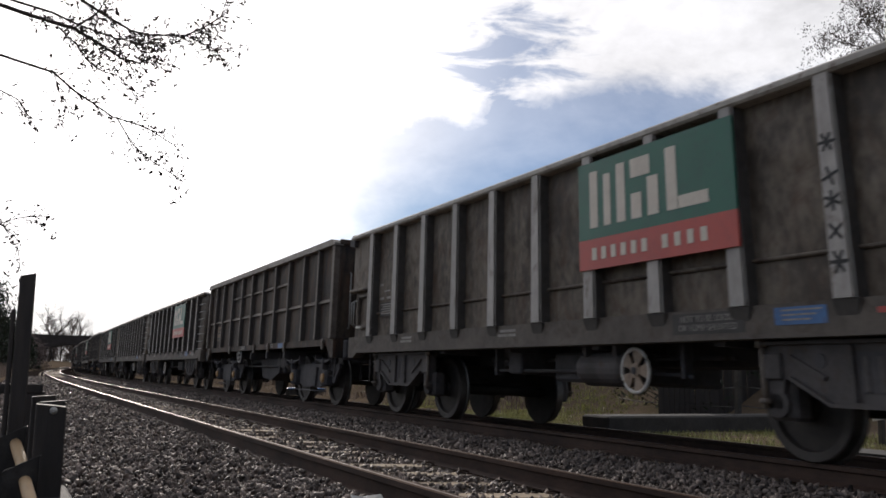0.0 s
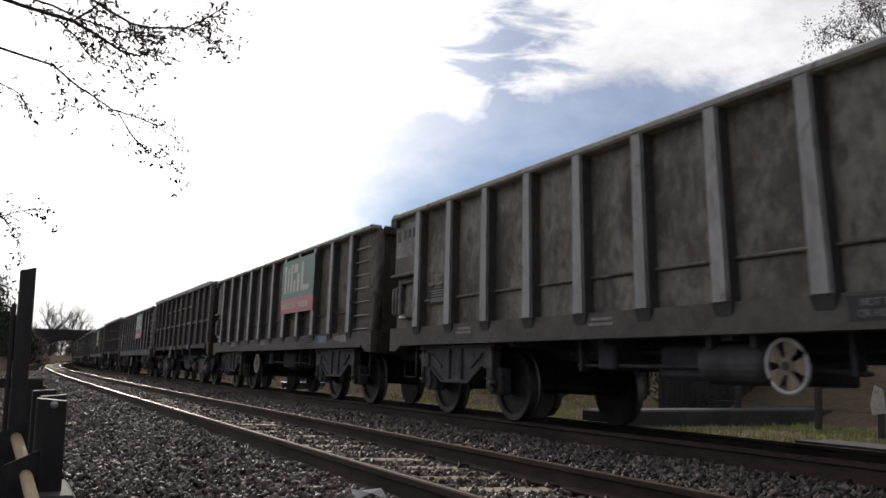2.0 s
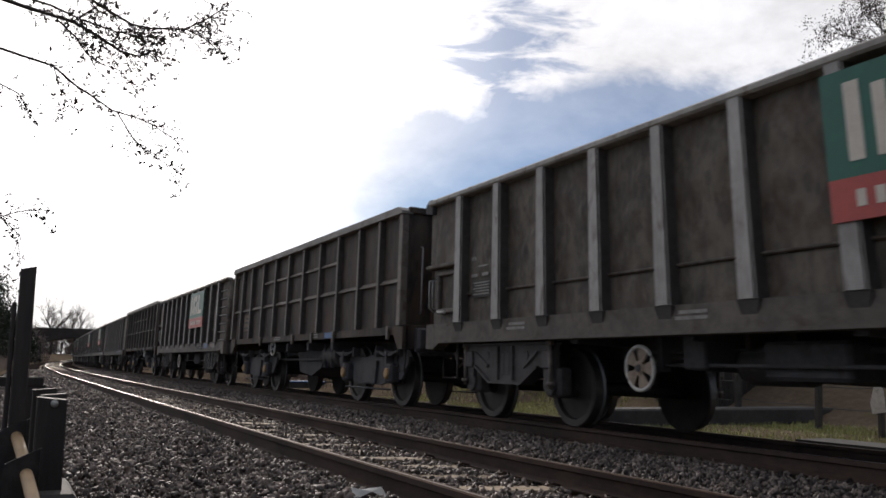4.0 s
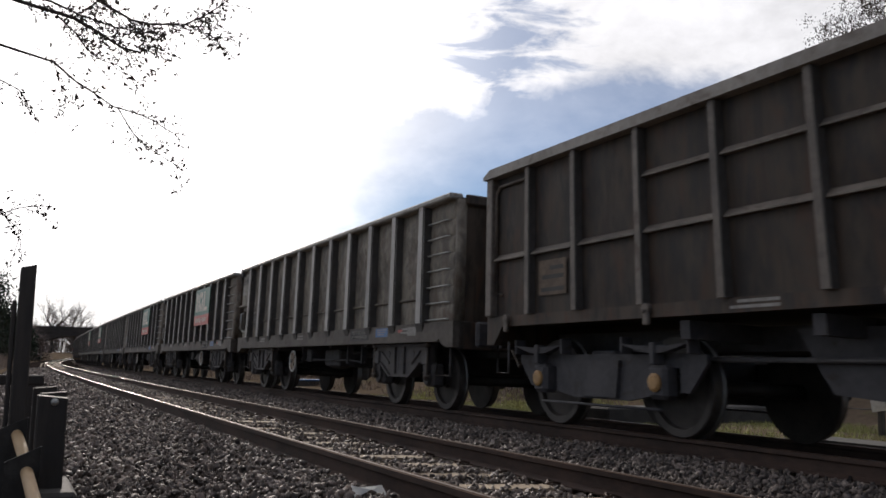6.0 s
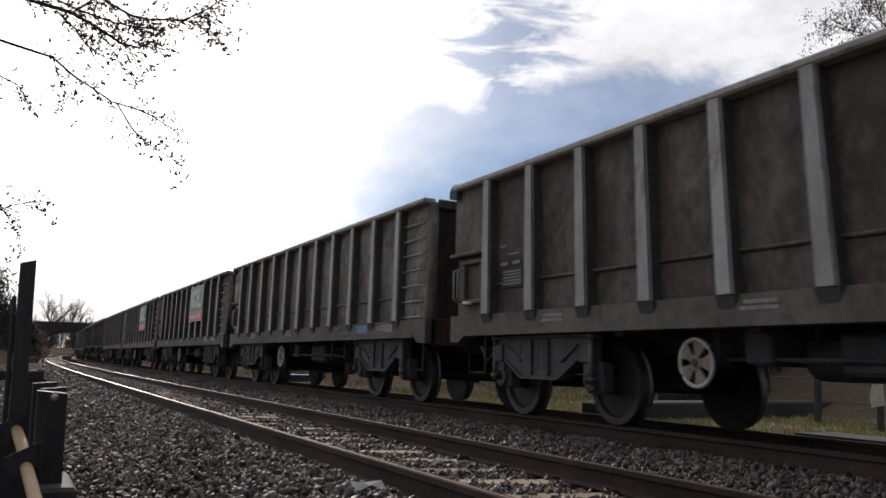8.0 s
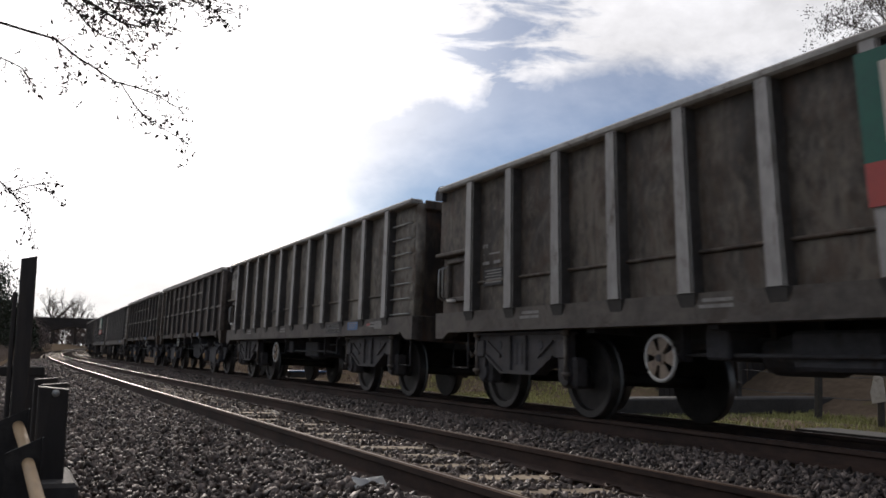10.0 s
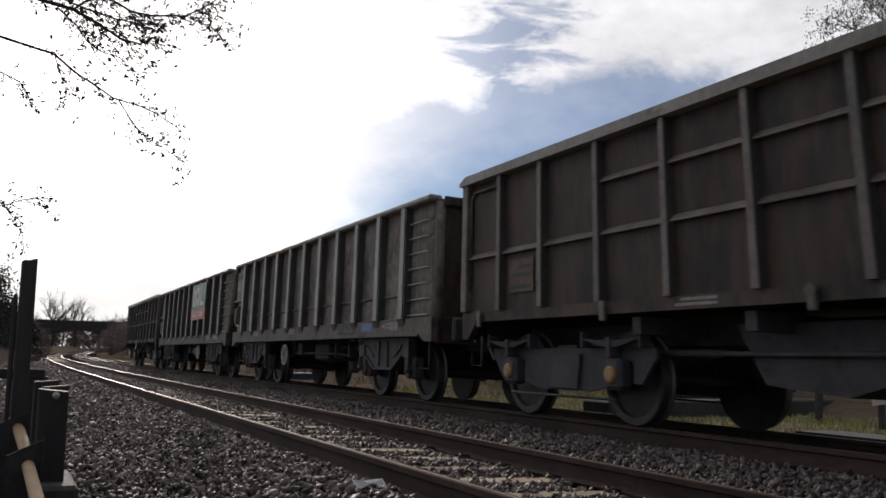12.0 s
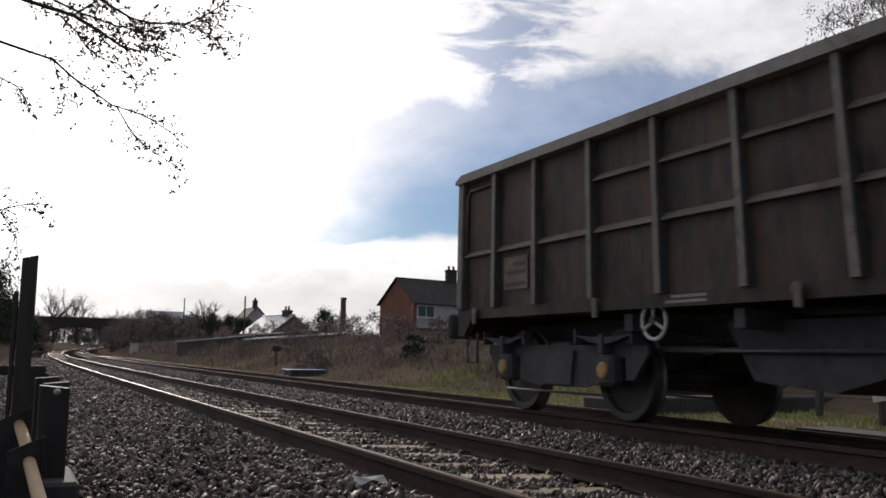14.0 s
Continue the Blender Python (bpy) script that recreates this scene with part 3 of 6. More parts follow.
def bogie_thin(wagon, xc):
    """Open plate-frame bogie with leaf springs over the axle boxes."""
    b = new("bogie")
    b.parent = wagon
    b.matrix_basis = pose(xc, 0, 0)
    for side in (-1, 1):
        bm = bmesh.new()
        def band(o):
            return min(side * o[0], side * o[1]), max(side * o[0], side * o[1])
        y = band((0.93, 0.97))
        prism(bm, [(-1.55, 0.74), (1.55, 0.74), (1.55, 0.66), (1.32, 0.40), (1.2, 0.40), (1.2, 0.62), (0.8, 0.62), (0.8, 0.36), (0.45, 0.30), (-0.45, 0.30), (-0.8, 0.36), (-0.8, 0.62), (-1.2, 0.62), (-1.2, 0.40), (-1.32, 0.40), (-1.55, 0.66)], "y", *y)
        part("side_frame", bm, "under", b)
        bm = bmesh.new()
        y = band((0.97, 1.01))
        prism(bm, [(-0.36, 0.68), (0.36, 0.68), (0.30, 0.32), (-0.30, 0.32)], "y", *y)
        part("centre_plate", bm, "under", b)
        bm = bmesh.new()
        tube(bm, [(-1.0, side * 1.02, 0.24), (1.0, side * 1.02, 0.24)], 0.014, 8)
        part("tie_bar", bm, "under", b)
        for x in (-0.99, 0.99):
            bm = bmesh.new()
            for j in range(5):
                w = 0.46 - 0.06 * j
                y = band((1.0, 1.1))
                z = 0.80 - 0.014 * j
                prism(bm, [(x - w, z + 0.02), (x - w * 0.5, z + 0.004), (x, z), (x + w * 0.5, z + 0.004), (x + w, z + 0.02), (x + w, z + 0.031), (x + w * 0.5, z + 0.015), (x, z + 0.011), (x - w * 0.5, z + 0.015), (x - w, z + 0.031)], "y", *y)
            box(bm, (x - 0.035, band((0.99, 1.12))[0], 0.64), (x + 0.035, band((0.99, 1.12))[1], 0.84), 0.01)
            for dx in (-0.47, 0.47):
                box(bm, (x + dx - 0.018, band((0.97, 1.1))[0], 0.74), (x + dx + 0.018, band((0.97, 1.1))[1], 0.90), 0.006)
            part("leaf_spring", bm, "under", b)
            bm = bmesh.new()
            box(bm, (x - 0.13, band((0.9, 1.08))[0], 0.33), (x + 0.13, band((0.9, 1.08))[1], 0.64), 0.04)
            box_ob = part("axle_box", bm, "under", b)
            bm = bmesh.new()
            disc(bm, [(0.085, 1.07 * side), (0.085, 1.10 * side), (0.06, 1.115 * side)], (x, 0, 0.48), sides=16)
            part("axle_cap", bm, "ochre", box_ob, "ochre-painted round axle cap")
    bm = bmesh.new()
    box(bm, (-0.2, -0.95, 0.42), (0.2, 0.95, 0.78), 0.03)
    part("bolster", bm, "under", b)
    for x in (-0.99, 0.99):
        part("wheelset", WHEEL_THIN, None, b, "", pose(x, 0, 0.46))
    return b


def underframe(wagon, L, low=0.72):
    bm = bmesh.new()
    box(bm, (-L / 2 + 0.15, -0.32, low + 0.02), (L / 2 - 0.15, 0.32, 1.02))
    part("centre_sill", bm, "under", wagon)
    for x in np.linspace(-L / 2 + 3.4, L / 2 - 3.4, 4):
        bm = bmesh.new()
        box(bm, (x - 0.06, -1.15, 0.86), (x + 0.06, 1.15, 1.018))
        part("cross_member", bm, "under", wagon)
    for e in (-1, 1):
        bm = bmesh.new()
        tube(bm, [(e * (L / 2 - 0.2), 0, 0.88), (e * (L / 2 + 0.38), 0, 0.88)], 0.09, 10)
        box(bm, (min(e * (L / 2 + 0.18), e * (L / 2 + 0.40)), -0.16, 0.74), (max(e * (L / 2 + 0.18), e * (L / 2 + 0.40)), 0.16, 1.0), 0.04)
        coupler = part("coupler", bm, "under", wagon)
        bm = bmesh.new()
        tube(bm, [(e * L / 2, 0.45, 0.95), (e * (L / 2 + 0.16), 0.46, 0.80), (e * (L / 2 + 0.28), 0.44, 0.62), (e * (L / 2 + 0.38), 0.42, 0.72)], 0.017, 8)
        part("brake_hose", bm, "thinpost", coupler, "dull grey flexible brake hose")


def corner_steps(wagon, L, y, inset, span, low, high):
    """Bent bar steps under the four corners."""
    for e in (-1, 1):
        for side in (-1, 1):
            bm = bmesh.new()
            a, b = e * (L / 2 - inset), e * (L / 2 - inset - span)
            tube(bm, [(a, side * y, high), (a, side * y, low), (b, side * y, low), (b, side * y, high)], 0.017, 6)
            part("corner_step", bm, "bogie", wagon)


def wagon_wide(board, wheel_front, tag=False, emblem=False, scrawl=False):
    """Bogie box wagon with eleven broad pale posts a side. Its leading end is at -x."""
    L = 12.0
    w = thing("box_wagon", "grimy grey steel box wagon with pale posts and company board" if board else "grimy grey steel box wagon with broad pale side posts", "railway wagon", "wagons of the train")
    h = HALF - 0.13
    skin = "plate" if board else "paleplate"
    bm = bmesh.new()
    box_shell(bm, -L / 2 + 0.02, L / 2 - 0.02, h - 0.01, 1.16, 2.80)
    for side in (-1, 1):
        y = side * h
        for k in range(10):
            x0 = -L / 2 + 1.02 + k + 0.08
            dented(bm, x0, x0 + 0.84, y, 1.53, 2.78, 20, 26, 0.042 * side, 3.7 * k + side)
            dented(bm, x0, x0 + 0.84, y, 1.2, 1.49, 8, 4, 0.008 * side, 1.7 * k + side)
    bmesh.ops.recalc_face_normals(bm, faces=bm.faces[:])
    # end faces take a darker brown plate than the sides
    for f in bm.faces:
        f.normal_update()
        f.material_index = 1 if abs(f.normal.x) > 0.9 else 0
    part("body", bm, [skin, "thinplate"], w)
    posts = [-L / 2 + 1.02 + k for k in range(11)]
    bm = bmesh.new()
    prism(bm, [(-0.1, 1.21), (0.1, 1.21), (0.085, 2.79), (-0.085, 2.79)], "y", h - 0.02, HALF)
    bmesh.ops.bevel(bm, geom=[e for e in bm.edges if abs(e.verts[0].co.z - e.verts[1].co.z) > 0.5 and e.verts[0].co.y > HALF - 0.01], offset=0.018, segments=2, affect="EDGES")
    # flanks turned from the sun are coloured dark to stand for shade
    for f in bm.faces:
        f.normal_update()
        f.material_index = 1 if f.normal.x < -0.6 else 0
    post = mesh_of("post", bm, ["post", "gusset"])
    bm = bmesh.new()
    v = [bm.verts.new(p) for p in ((-0.12, HALF - 0.012, 1.205), (0.12, HALF - 0.012, 1.205), (0.12, h - 0.06, 1.205), (-0.12, h - 0.06, 1.205),
                                   (-0.03, HALF - 0.07, 1.01), (0.09, HALF - 0.07, 1.01), (0.09, h - 0.06, 1.01), (-0.03, h - 0.06, 1.01))]
    for q in ((0, 1, 2, 3), (4, 7, 6, 5), (0, 4, 5, 1), (1, 5, 6, 2), (2, 6, 7, 3), (3, 7, 4, 0)):
        bm.faces.new([v[i] for i in q])
    bmesh.ops.recalc_face_normals(bm, faces=bm.faces[:])
    gusset = mesh_of("gusset", bm, "gusset")
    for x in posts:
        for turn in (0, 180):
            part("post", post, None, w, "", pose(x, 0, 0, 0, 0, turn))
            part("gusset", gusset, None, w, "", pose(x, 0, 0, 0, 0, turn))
    for side in (-1, 1):
        def band(a, b):
            return min(side * a, side * b), max(side * a, side * b)
        bm = bmesh.new()
        y = band(h - 0.06, HALF + 0.012)
        box(bm, (-L / 2 + 0.06, y[0], 2.78), (L / 2 - 0.06, y[1], 2.86), 0.02)
        part("top_rail", bm, "toprail", w)
        bm = bmesh.new()
        y = band(h - 0.08, HALF - 0.045)
        prism(bm, [(-L / 2, 1.21), (L / 2, 1.21), (L / 2, 0.88), (L / 2 - 0.22, 0.88), (L / 2 - 0.42, 0.97), (-L / 2 + 0.42, 0.97), (-L / 2 + 0.22, 0.88), (-L / 2, 0.88)], "y", *y)
        y = band(h - 0.06, HALF - 0.02)
        box(bm, (-L / 2 + 0.4, y[0], 0.955), (L / 2 - 0.4, y[1], 0.985))
        part("solebar", bm, "sole", w)
        bm = bmesh.new()
        y = band(h - 0.005, h + 0.035)
        box(bm, (posts[0], y[0], 1.495), (posts[-1], y[1], 1.525), 0.01)
        part("side_rib", bm, skin, w)
        # leading end: steps up the rounded corner
        bm = bmesh.new()
        y = band(h - 0.02, h + 0.02)
        for j in range(7):
            z = 1.195 + 0.222 * j
            pts = [(-L / 2 + 0.92, side * (h + 0.0), z), (-L / 2 + 0.90, side * (h + 0.055), z), (-L / 2 + 0.30, side * (h + 0.055), z), (-L / 2 + 0.27, side * h, z)]
            rb = bmesh.new()
            tube(rb, pts, 0.012, 6)
            part("rung", rb, "galv", w, "thin steel ladder rung")
        rows = []
        for j in range(43):
            z = 1.22 + 1.57 * j / 42
            out = h + 0.022 * abs(math.sin(math.pi * (z - 1.195) / 0.222)) ** 0.5
            rows.append([bm.verts.new((xx, side * (out if i not in (0, 4) else h - 0.01), z)) for i, xx in enumerate((-L / 2 + 0.10, -L / 2 + 0.16, -L / 2 + 0.5, -L / 2 + 0.88, -L / 2 + 0.93))])
        for r, q in zip(rows, rows[1:]):
            for i in range(4):
                bm.faces.new((r[i], r[i + 1], q[i + 1], q[i]) if side < 0 else (r[i + 1], r[i], q[i], q[i + 1]))
        tube(bm, [(-L / 2 + 0.08, side * (h - 0.05), 1.2), (-L / 2 + 0.08, side * (h - 0.05), 2.78)], 0.075, 12)
        part("end_corner", bm, skin, w)
        # trailing end: bulged upper sheet, lip, and a recessed hatch
        bm = bmesh.new()
        y = band(h - 0.02, h + 0.05)
        xr = L / 2
        prism(bm, [(xr - 0.85, 1.95), (xr - 0.02, 1.95), (xr - 0.02, 2.72), (xr - 0.12, 2.80), (xr - 0.85, 2.80)], "y", *y)
        box(bm, (xr - 0.87, band(h, h + 0.11)[0], 1.90), (xr + 0.03, band(h, h + 0.11)[1], 1.955), 0.015)
        part("end_sheet", bm, skin, w)
        bm = bmesh.new()
        y = band(h - 0.01, h + 0.05)
        x0, x1 = xr - 0.84, xr - 0.22
        box(bm, (x0, y[0], 1.80), (x1, y[1], 1.86), 0.01)
        box(bm, (x0, y[0], 1.33), (x1, y[1], 1.38), 0.01)
        box(bm, (x0, y[0], 1.38), (x0 + 0.04, y[1], 1.80), 0.01)
        box(bm, (x1 - 0.05, y[0], 1.38), (x1, y[1], 1.80), 0.01)
        for z in (1.44, 1.76):
            disc(bm, [(0.03, side * (h + 0.04)), (0.03, side * (h + 0.08))], (x0 + 0.05, 0, z), sides=8)
        hatch = part("hatch", bm, "sole", w, "framed end hatch")
        bm = bmesh.new()
        for xx in (xr - 0.14, xr - 0.03):
            tube(bm, [(xx, side * (h + 0.0), 1.36), (xx, side * (h + 0.07), 1.40), (xx, side * (h + 0.07), 1.74), (xx, side * h, 1.78)], 0.013, 6)
        part("grab_rail", bm, "galv", w)
        bm = bmesh.new()
        tube(bm, [(xr - 0.30, side * (h + 0.07), 1.345), (xr - 0.52, side * (h + 0.07), 1.335)], 0.018, 6)
        part("hatch_handle", bm, "white", hatch)
    # stout rounded cap over the trailing corners
    for side in (-1, 1):
        bm = bmesh.new()
        prism(bm, [(L / 2 - 0.16, 2.66), (L / 2 + 0.05, 2.70), (L / 2 + 0.05, 2.80), (L / 2 - 0.04, 2.87), (L / 2 - 0.16, 2.87)], "y", min(side * (h - 0.15), side * (HALF - 0.01)), max(side * (h - 0.15), side * (HALF - 0.01)))
        part("corner_cap", bm, "under", w)
    for x, s in ((-L / 2, -1), (L / 2, 1)):
        bm = bmesh.new()
        box(bm, (min(x, x - 0.08 * s), -h, 0.86), (max(x, x - 0.08 * s), h, 1.22), 0.01)
        box(bm, (min(x, x + 0.05 * s), -h + 0.05, 2.70), (max(x, x + 0.05 * s), h - 0.05, 2.84), 0.02)
        for yy in (-0.7, 0.0, 0.7):
            box(bm, (min(x, x + 0.06 * s), yy - 0.06, 1.2), (max(x, x + 0.06 * s), yy + 0.06, 2.72), 0.01)
        part("end_frame", bm, "thinplate", w)
    underframe(w, L)
    corner_steps(w, L, h - 0.04, 0.30, 0.42, 0.46, 0.97)
    bogie_wide(w, -L / 2 + 1.97)
    bogie_wide(w, L / 2 - 1.97)
    hx = -L / 2 + 4.55 if wheel_front else L / 2 - 4.42
    handwheel(w, hx, 1.12, 0.66 if wheel_front else 0.62, 0.20, 5, "white")
    bm = bmesh.new()
    c0 = hx + 0.12 if wheel_front else hx - 1.6
    yt = 0.95 if wheel_front else 0.5
    disc(bm, [(0.06, 0.0), (0.15, 0.05), (0.17, 0.1), (0.17, 0.72), (0.15, 0.78), (0.06, 0.82)], (c0 + 0.1, yt, 0.68), axis="x", sides=20)
    box(bm, (c0 + 0.2, yt - 0.15, 0.80), (c0 + 0.26, yt + 0.15, 1.0))
    box(bm, (c0 + 0.7, yt - 0.15, 0.80), (c0 + 0.76, yt + 0.15, 1.0))
    part("air_reservoir", bm, "bogie", w)
    bm = bmesh.new()
    box(bm, (-0.5, -0.8, 0.55), (0.35, 0.85, 0.86), 0.03)
    box(bm, (0.9, 0.4, 0.62), (1.2, 0.95, 0.9), 0.02)
    tube(bm, [(-2.2, 0.6, 0.80), (2.2, 0.6, 0.80)], 0.025, 6)
    tube(bm, [(-2.0, 0.9, 0.62), (-1.2, 0.9, 0.66), (1.6, 0.9, 0.66)], 0.02, 6)
    for x in (-1.9, -1.2, 1.5):
        box(bm, (x - 0.025, 0.85, 0.6), (x + 0.025, 0.95, 1.0))
    part("brake_gear", bm, "under", w)
    # stencils
    face = HALF - 0.045 + 0.003
    lx = -L / 2 + 3.42
    bm = bmesh.new()
    box(bm, (lx - 0.42, face - 0.003, 1.01), (lx + 0.42, face, 1.185))
    panel = part("warning_panel", bm, "blackpanel", w, "black panel with white warning words")
    part("lettering", letters("NOT TO BE LOOSE\nOR HUMP SHUNTED", 0.052, "stencil", "lettering"), None, panel, "white stencilled words", pose(lx, face + 0.002, 1.098))
    bm = bmesh.new()
    bx = -L / 2 + 2.45
    box(bm, (bx - 0.24, face - 0.003, 1.05), (bx + 0.24, face, 1.18))
    for j in range(3):
        box(bm, (bx - 0.2 + 0.05 * j, face, 1.15 - 0.035 * j), (bx + 0.17, face + 0.002, 1.163 - 0.035 * j), mat=1)
    part("label", bm, ["blueplate", "stencil"], w, "blue information label")
    bm = bmesh.new()
    box(bm, (-L / 2 + 1.64, face - 0.003, 1.10), (-L / 2 + 1.80, face, 1.14))
    part("label", bm, "red", w, "small red label")
    bm = bmesh.new()
    box(bm, (-L / 2 + 1.16, face - 0.003, 1.05), (-L / 2 + 1.46, face, 1.17))
    part("label", bm, "stencil", w, "faded pale label")
    rx = L / 2 - 1.42
    for a, b, z0, z1 in ((0.10, 0.22, 1.92, 1.965), (-0.20, 0.20, 1.83, 1.848), (0.06, 0.22, 1.71, 1.75), (-0.22, -0.06, 1.71, 1.75)):
        bm = bmesh.new()
        box(bm, (rx + a, h + 0.03, z0), (rx + b, h + 0.033, z1))
        part("stencil_bar", bm, "stencil", w, "pale stencilled mark")
    bm = bmesh.new()
    box(bm, (rx - 0.27, h + 0.028, 1.46), (rx + 0.2, h + 0.031, 1.66))
    panel = part("data_panel", bm, "blackpanel", w, "black panel with small white lines")
    for j in range(5):
        bm = bmesh.new()
        box(bm, (rx - 0.24, h + 0.031, 1.625 - 0.035 * j), (rx + 0.16 - 0.05 * (j % 2), h + 0.033, 1.64 - 0.035 * j))
        part("text_line", bm, "stencil", panel)
    for k, x in enumerate((L / 2 - 2.4, L / 2 - 5.3, -L / 2 + 1.5)):
        bm = bmesh.new()
        for j in range(2):
            box(bm, (x - 0.2, face, 1.08 + 0.05 * j), (x + 0.2 - 0.05 * j, face + 0.002, 1.11 + 0.05 * j))
        part("small_stencil", bm, "stencil", w)
    if board:
        x0, x1 = posts[4] + 0.1, posts[2] - 0.1
        bm = bmesh.new()
        y0 = HALF + 0.004
        box(bm, (x1, y0, 1.92), (x0, y0 + 0.02, 2.70))
        box(bm, (x1, y0, 1.62), (x0, y0 + 0.02, 1.92), mat=1)
        b = part("board", bm, ["green", "red"], w, "green and red company board")
        f0, f1 = y0 + 0.02, y0 + 0.024
        z0, z1 = 2.03, 2.60
        shapes = [(0.09, 0.15, z0, z1), (0.195, 0.245, z0, z1 - 0.06), (0.29, 0.35, z0, z1), (0.39, 0.46, z0, z0 + 0.24), (0.39, 0.52, z1 - 0.18, z1),
                  (0.50, 0.57, z0, z0 + 0.36), (0.62, 0.685, z0, z1), (0.69, 0.86, z0, z0 + 0.11)]
        shapes += [(0.10 + 0.07 * j, 0.135 + 0.07 * j, 1.71, 1.83) for j in range(6)] + [(0.58 + 0.075 * j, 0.615 + 0.075 * j, 1.71, 1.83) for j in range(4)]
        for a, c, lo, hi in shapes:
            # a, c: fractions of the board from its trailing edge
            bm = bmesh.new()
            box(bm, (x0 + (x1 - x0) * c, f0, lo), (x0 + (x1 - x0) * a, f1, hi))
            part("emblem_shape", bm, "cream", b, "plain cream shape")
    if emblem:
        ex = L / 2 - 0.10
        for a, c, lo in ((0.0, 0.10, 2.44), (0.22, 0.32, 2.47), (0.38, 0.48, 2.47), (0.55, 0.67, 2.47)):
            bm = bmesh.new()
            box(bm, (ex - c, h + 0.05, lo), (ex - a, h + 0.054, 2.60))
            part("emblem_bar", bm, "blackpanel", w, "dark faded bar")
        bm = bmesh.new()
        box(bm, (L / 2 - 0.84, h + 0.047, 2.2), (L / 2 - 0.04, h + 0.0515, 2.70))
        part("repaint", bm, "wornwhite", w, "patch of flaking white paint")
    if scrawl:
        # looping strokes in the bay between two posts
        for k, (dx, dz, ln, ang) in enumerate(((-0.26, 0.02, 0.22, 60), (-0.17, 0.06, 0.26, -55), (-0.07, 0.0, 0.24, 75), (0.02, 0.10, 0.20, 10), (0.06, -0.02, 0.26, -60),
                                               (0.14, 0.02, 0.28, 50), (0.23, 0.03, 0.22, -35), (-0.20, -0.12, 0.16, 15), (0.18, -0.13, 0.18, -10), (0.0, 0.18, 0.16, 80))):
            bm = bmesh.new()
            d = h + 0.042 + 0.0015 * k
            prism(bm, [(-ln / 2, -0.008), (-ln / 6, -0.03), (ln / 6, -0.028), (ln / 2, 0.006), (ln / 6, 0.018), (-ln / 6, 0.02)], "y", d, d + 0.002)
            bm.transform(pose(2.52 + dx, 0, 1.72 + dz) @ pose(0, 0, 0, 0, ang, 0))
            part("spray_stroke", bm, "limespray", w, "faded lime sprayed stroke")
    if tag:
        x = posts[1]
        for k, (dz, ang, n) in enumerate(((2.27, 0, 3), (2.02, 20, 2), (1.84, -25, 3), (1.62, 40, 2), (1.42, 0, 3))):
            for j in range(n):
                turn = pose(0, 0, 0, 0, ang + 180 * j / n, 0)
                bm = bmesh.new()
                d = 0.001 + 0.001 * j
                box(bm, (x - 0.075, HALF + d, dz - 0.012), (x + 0.075, HALF + d + 0.002, dz + 0.012), turn=turn)
                part("spray_stroke", bm, "tag", w, "black sprayed stroke")
    # the side sheets reach down over the frame
    def lowered(z):
        return z - 0.055 * min(1.0, max(0.0, (1.5 - z) / 0.29)) if z > 0.84 else z
    seen = set()
    for o in w.children:
        if o.type != "MESH" or o.name.split(".")[0] in ("handwheel", "air_reservoir", "brake_gear", "centre_sill", "cross_member", "coupler", "corner_step", "rung"):
            continue
        for q in (o, *o.children):
            if q.location.z > 0.84:
                q.location.z = lowered(q.location.z)
            elif q.data.name not in seen:
                seen.add(q.data.name)
                for v in q.data.vertices:
                    v.co.z = lowered(v.co.z)
    return w


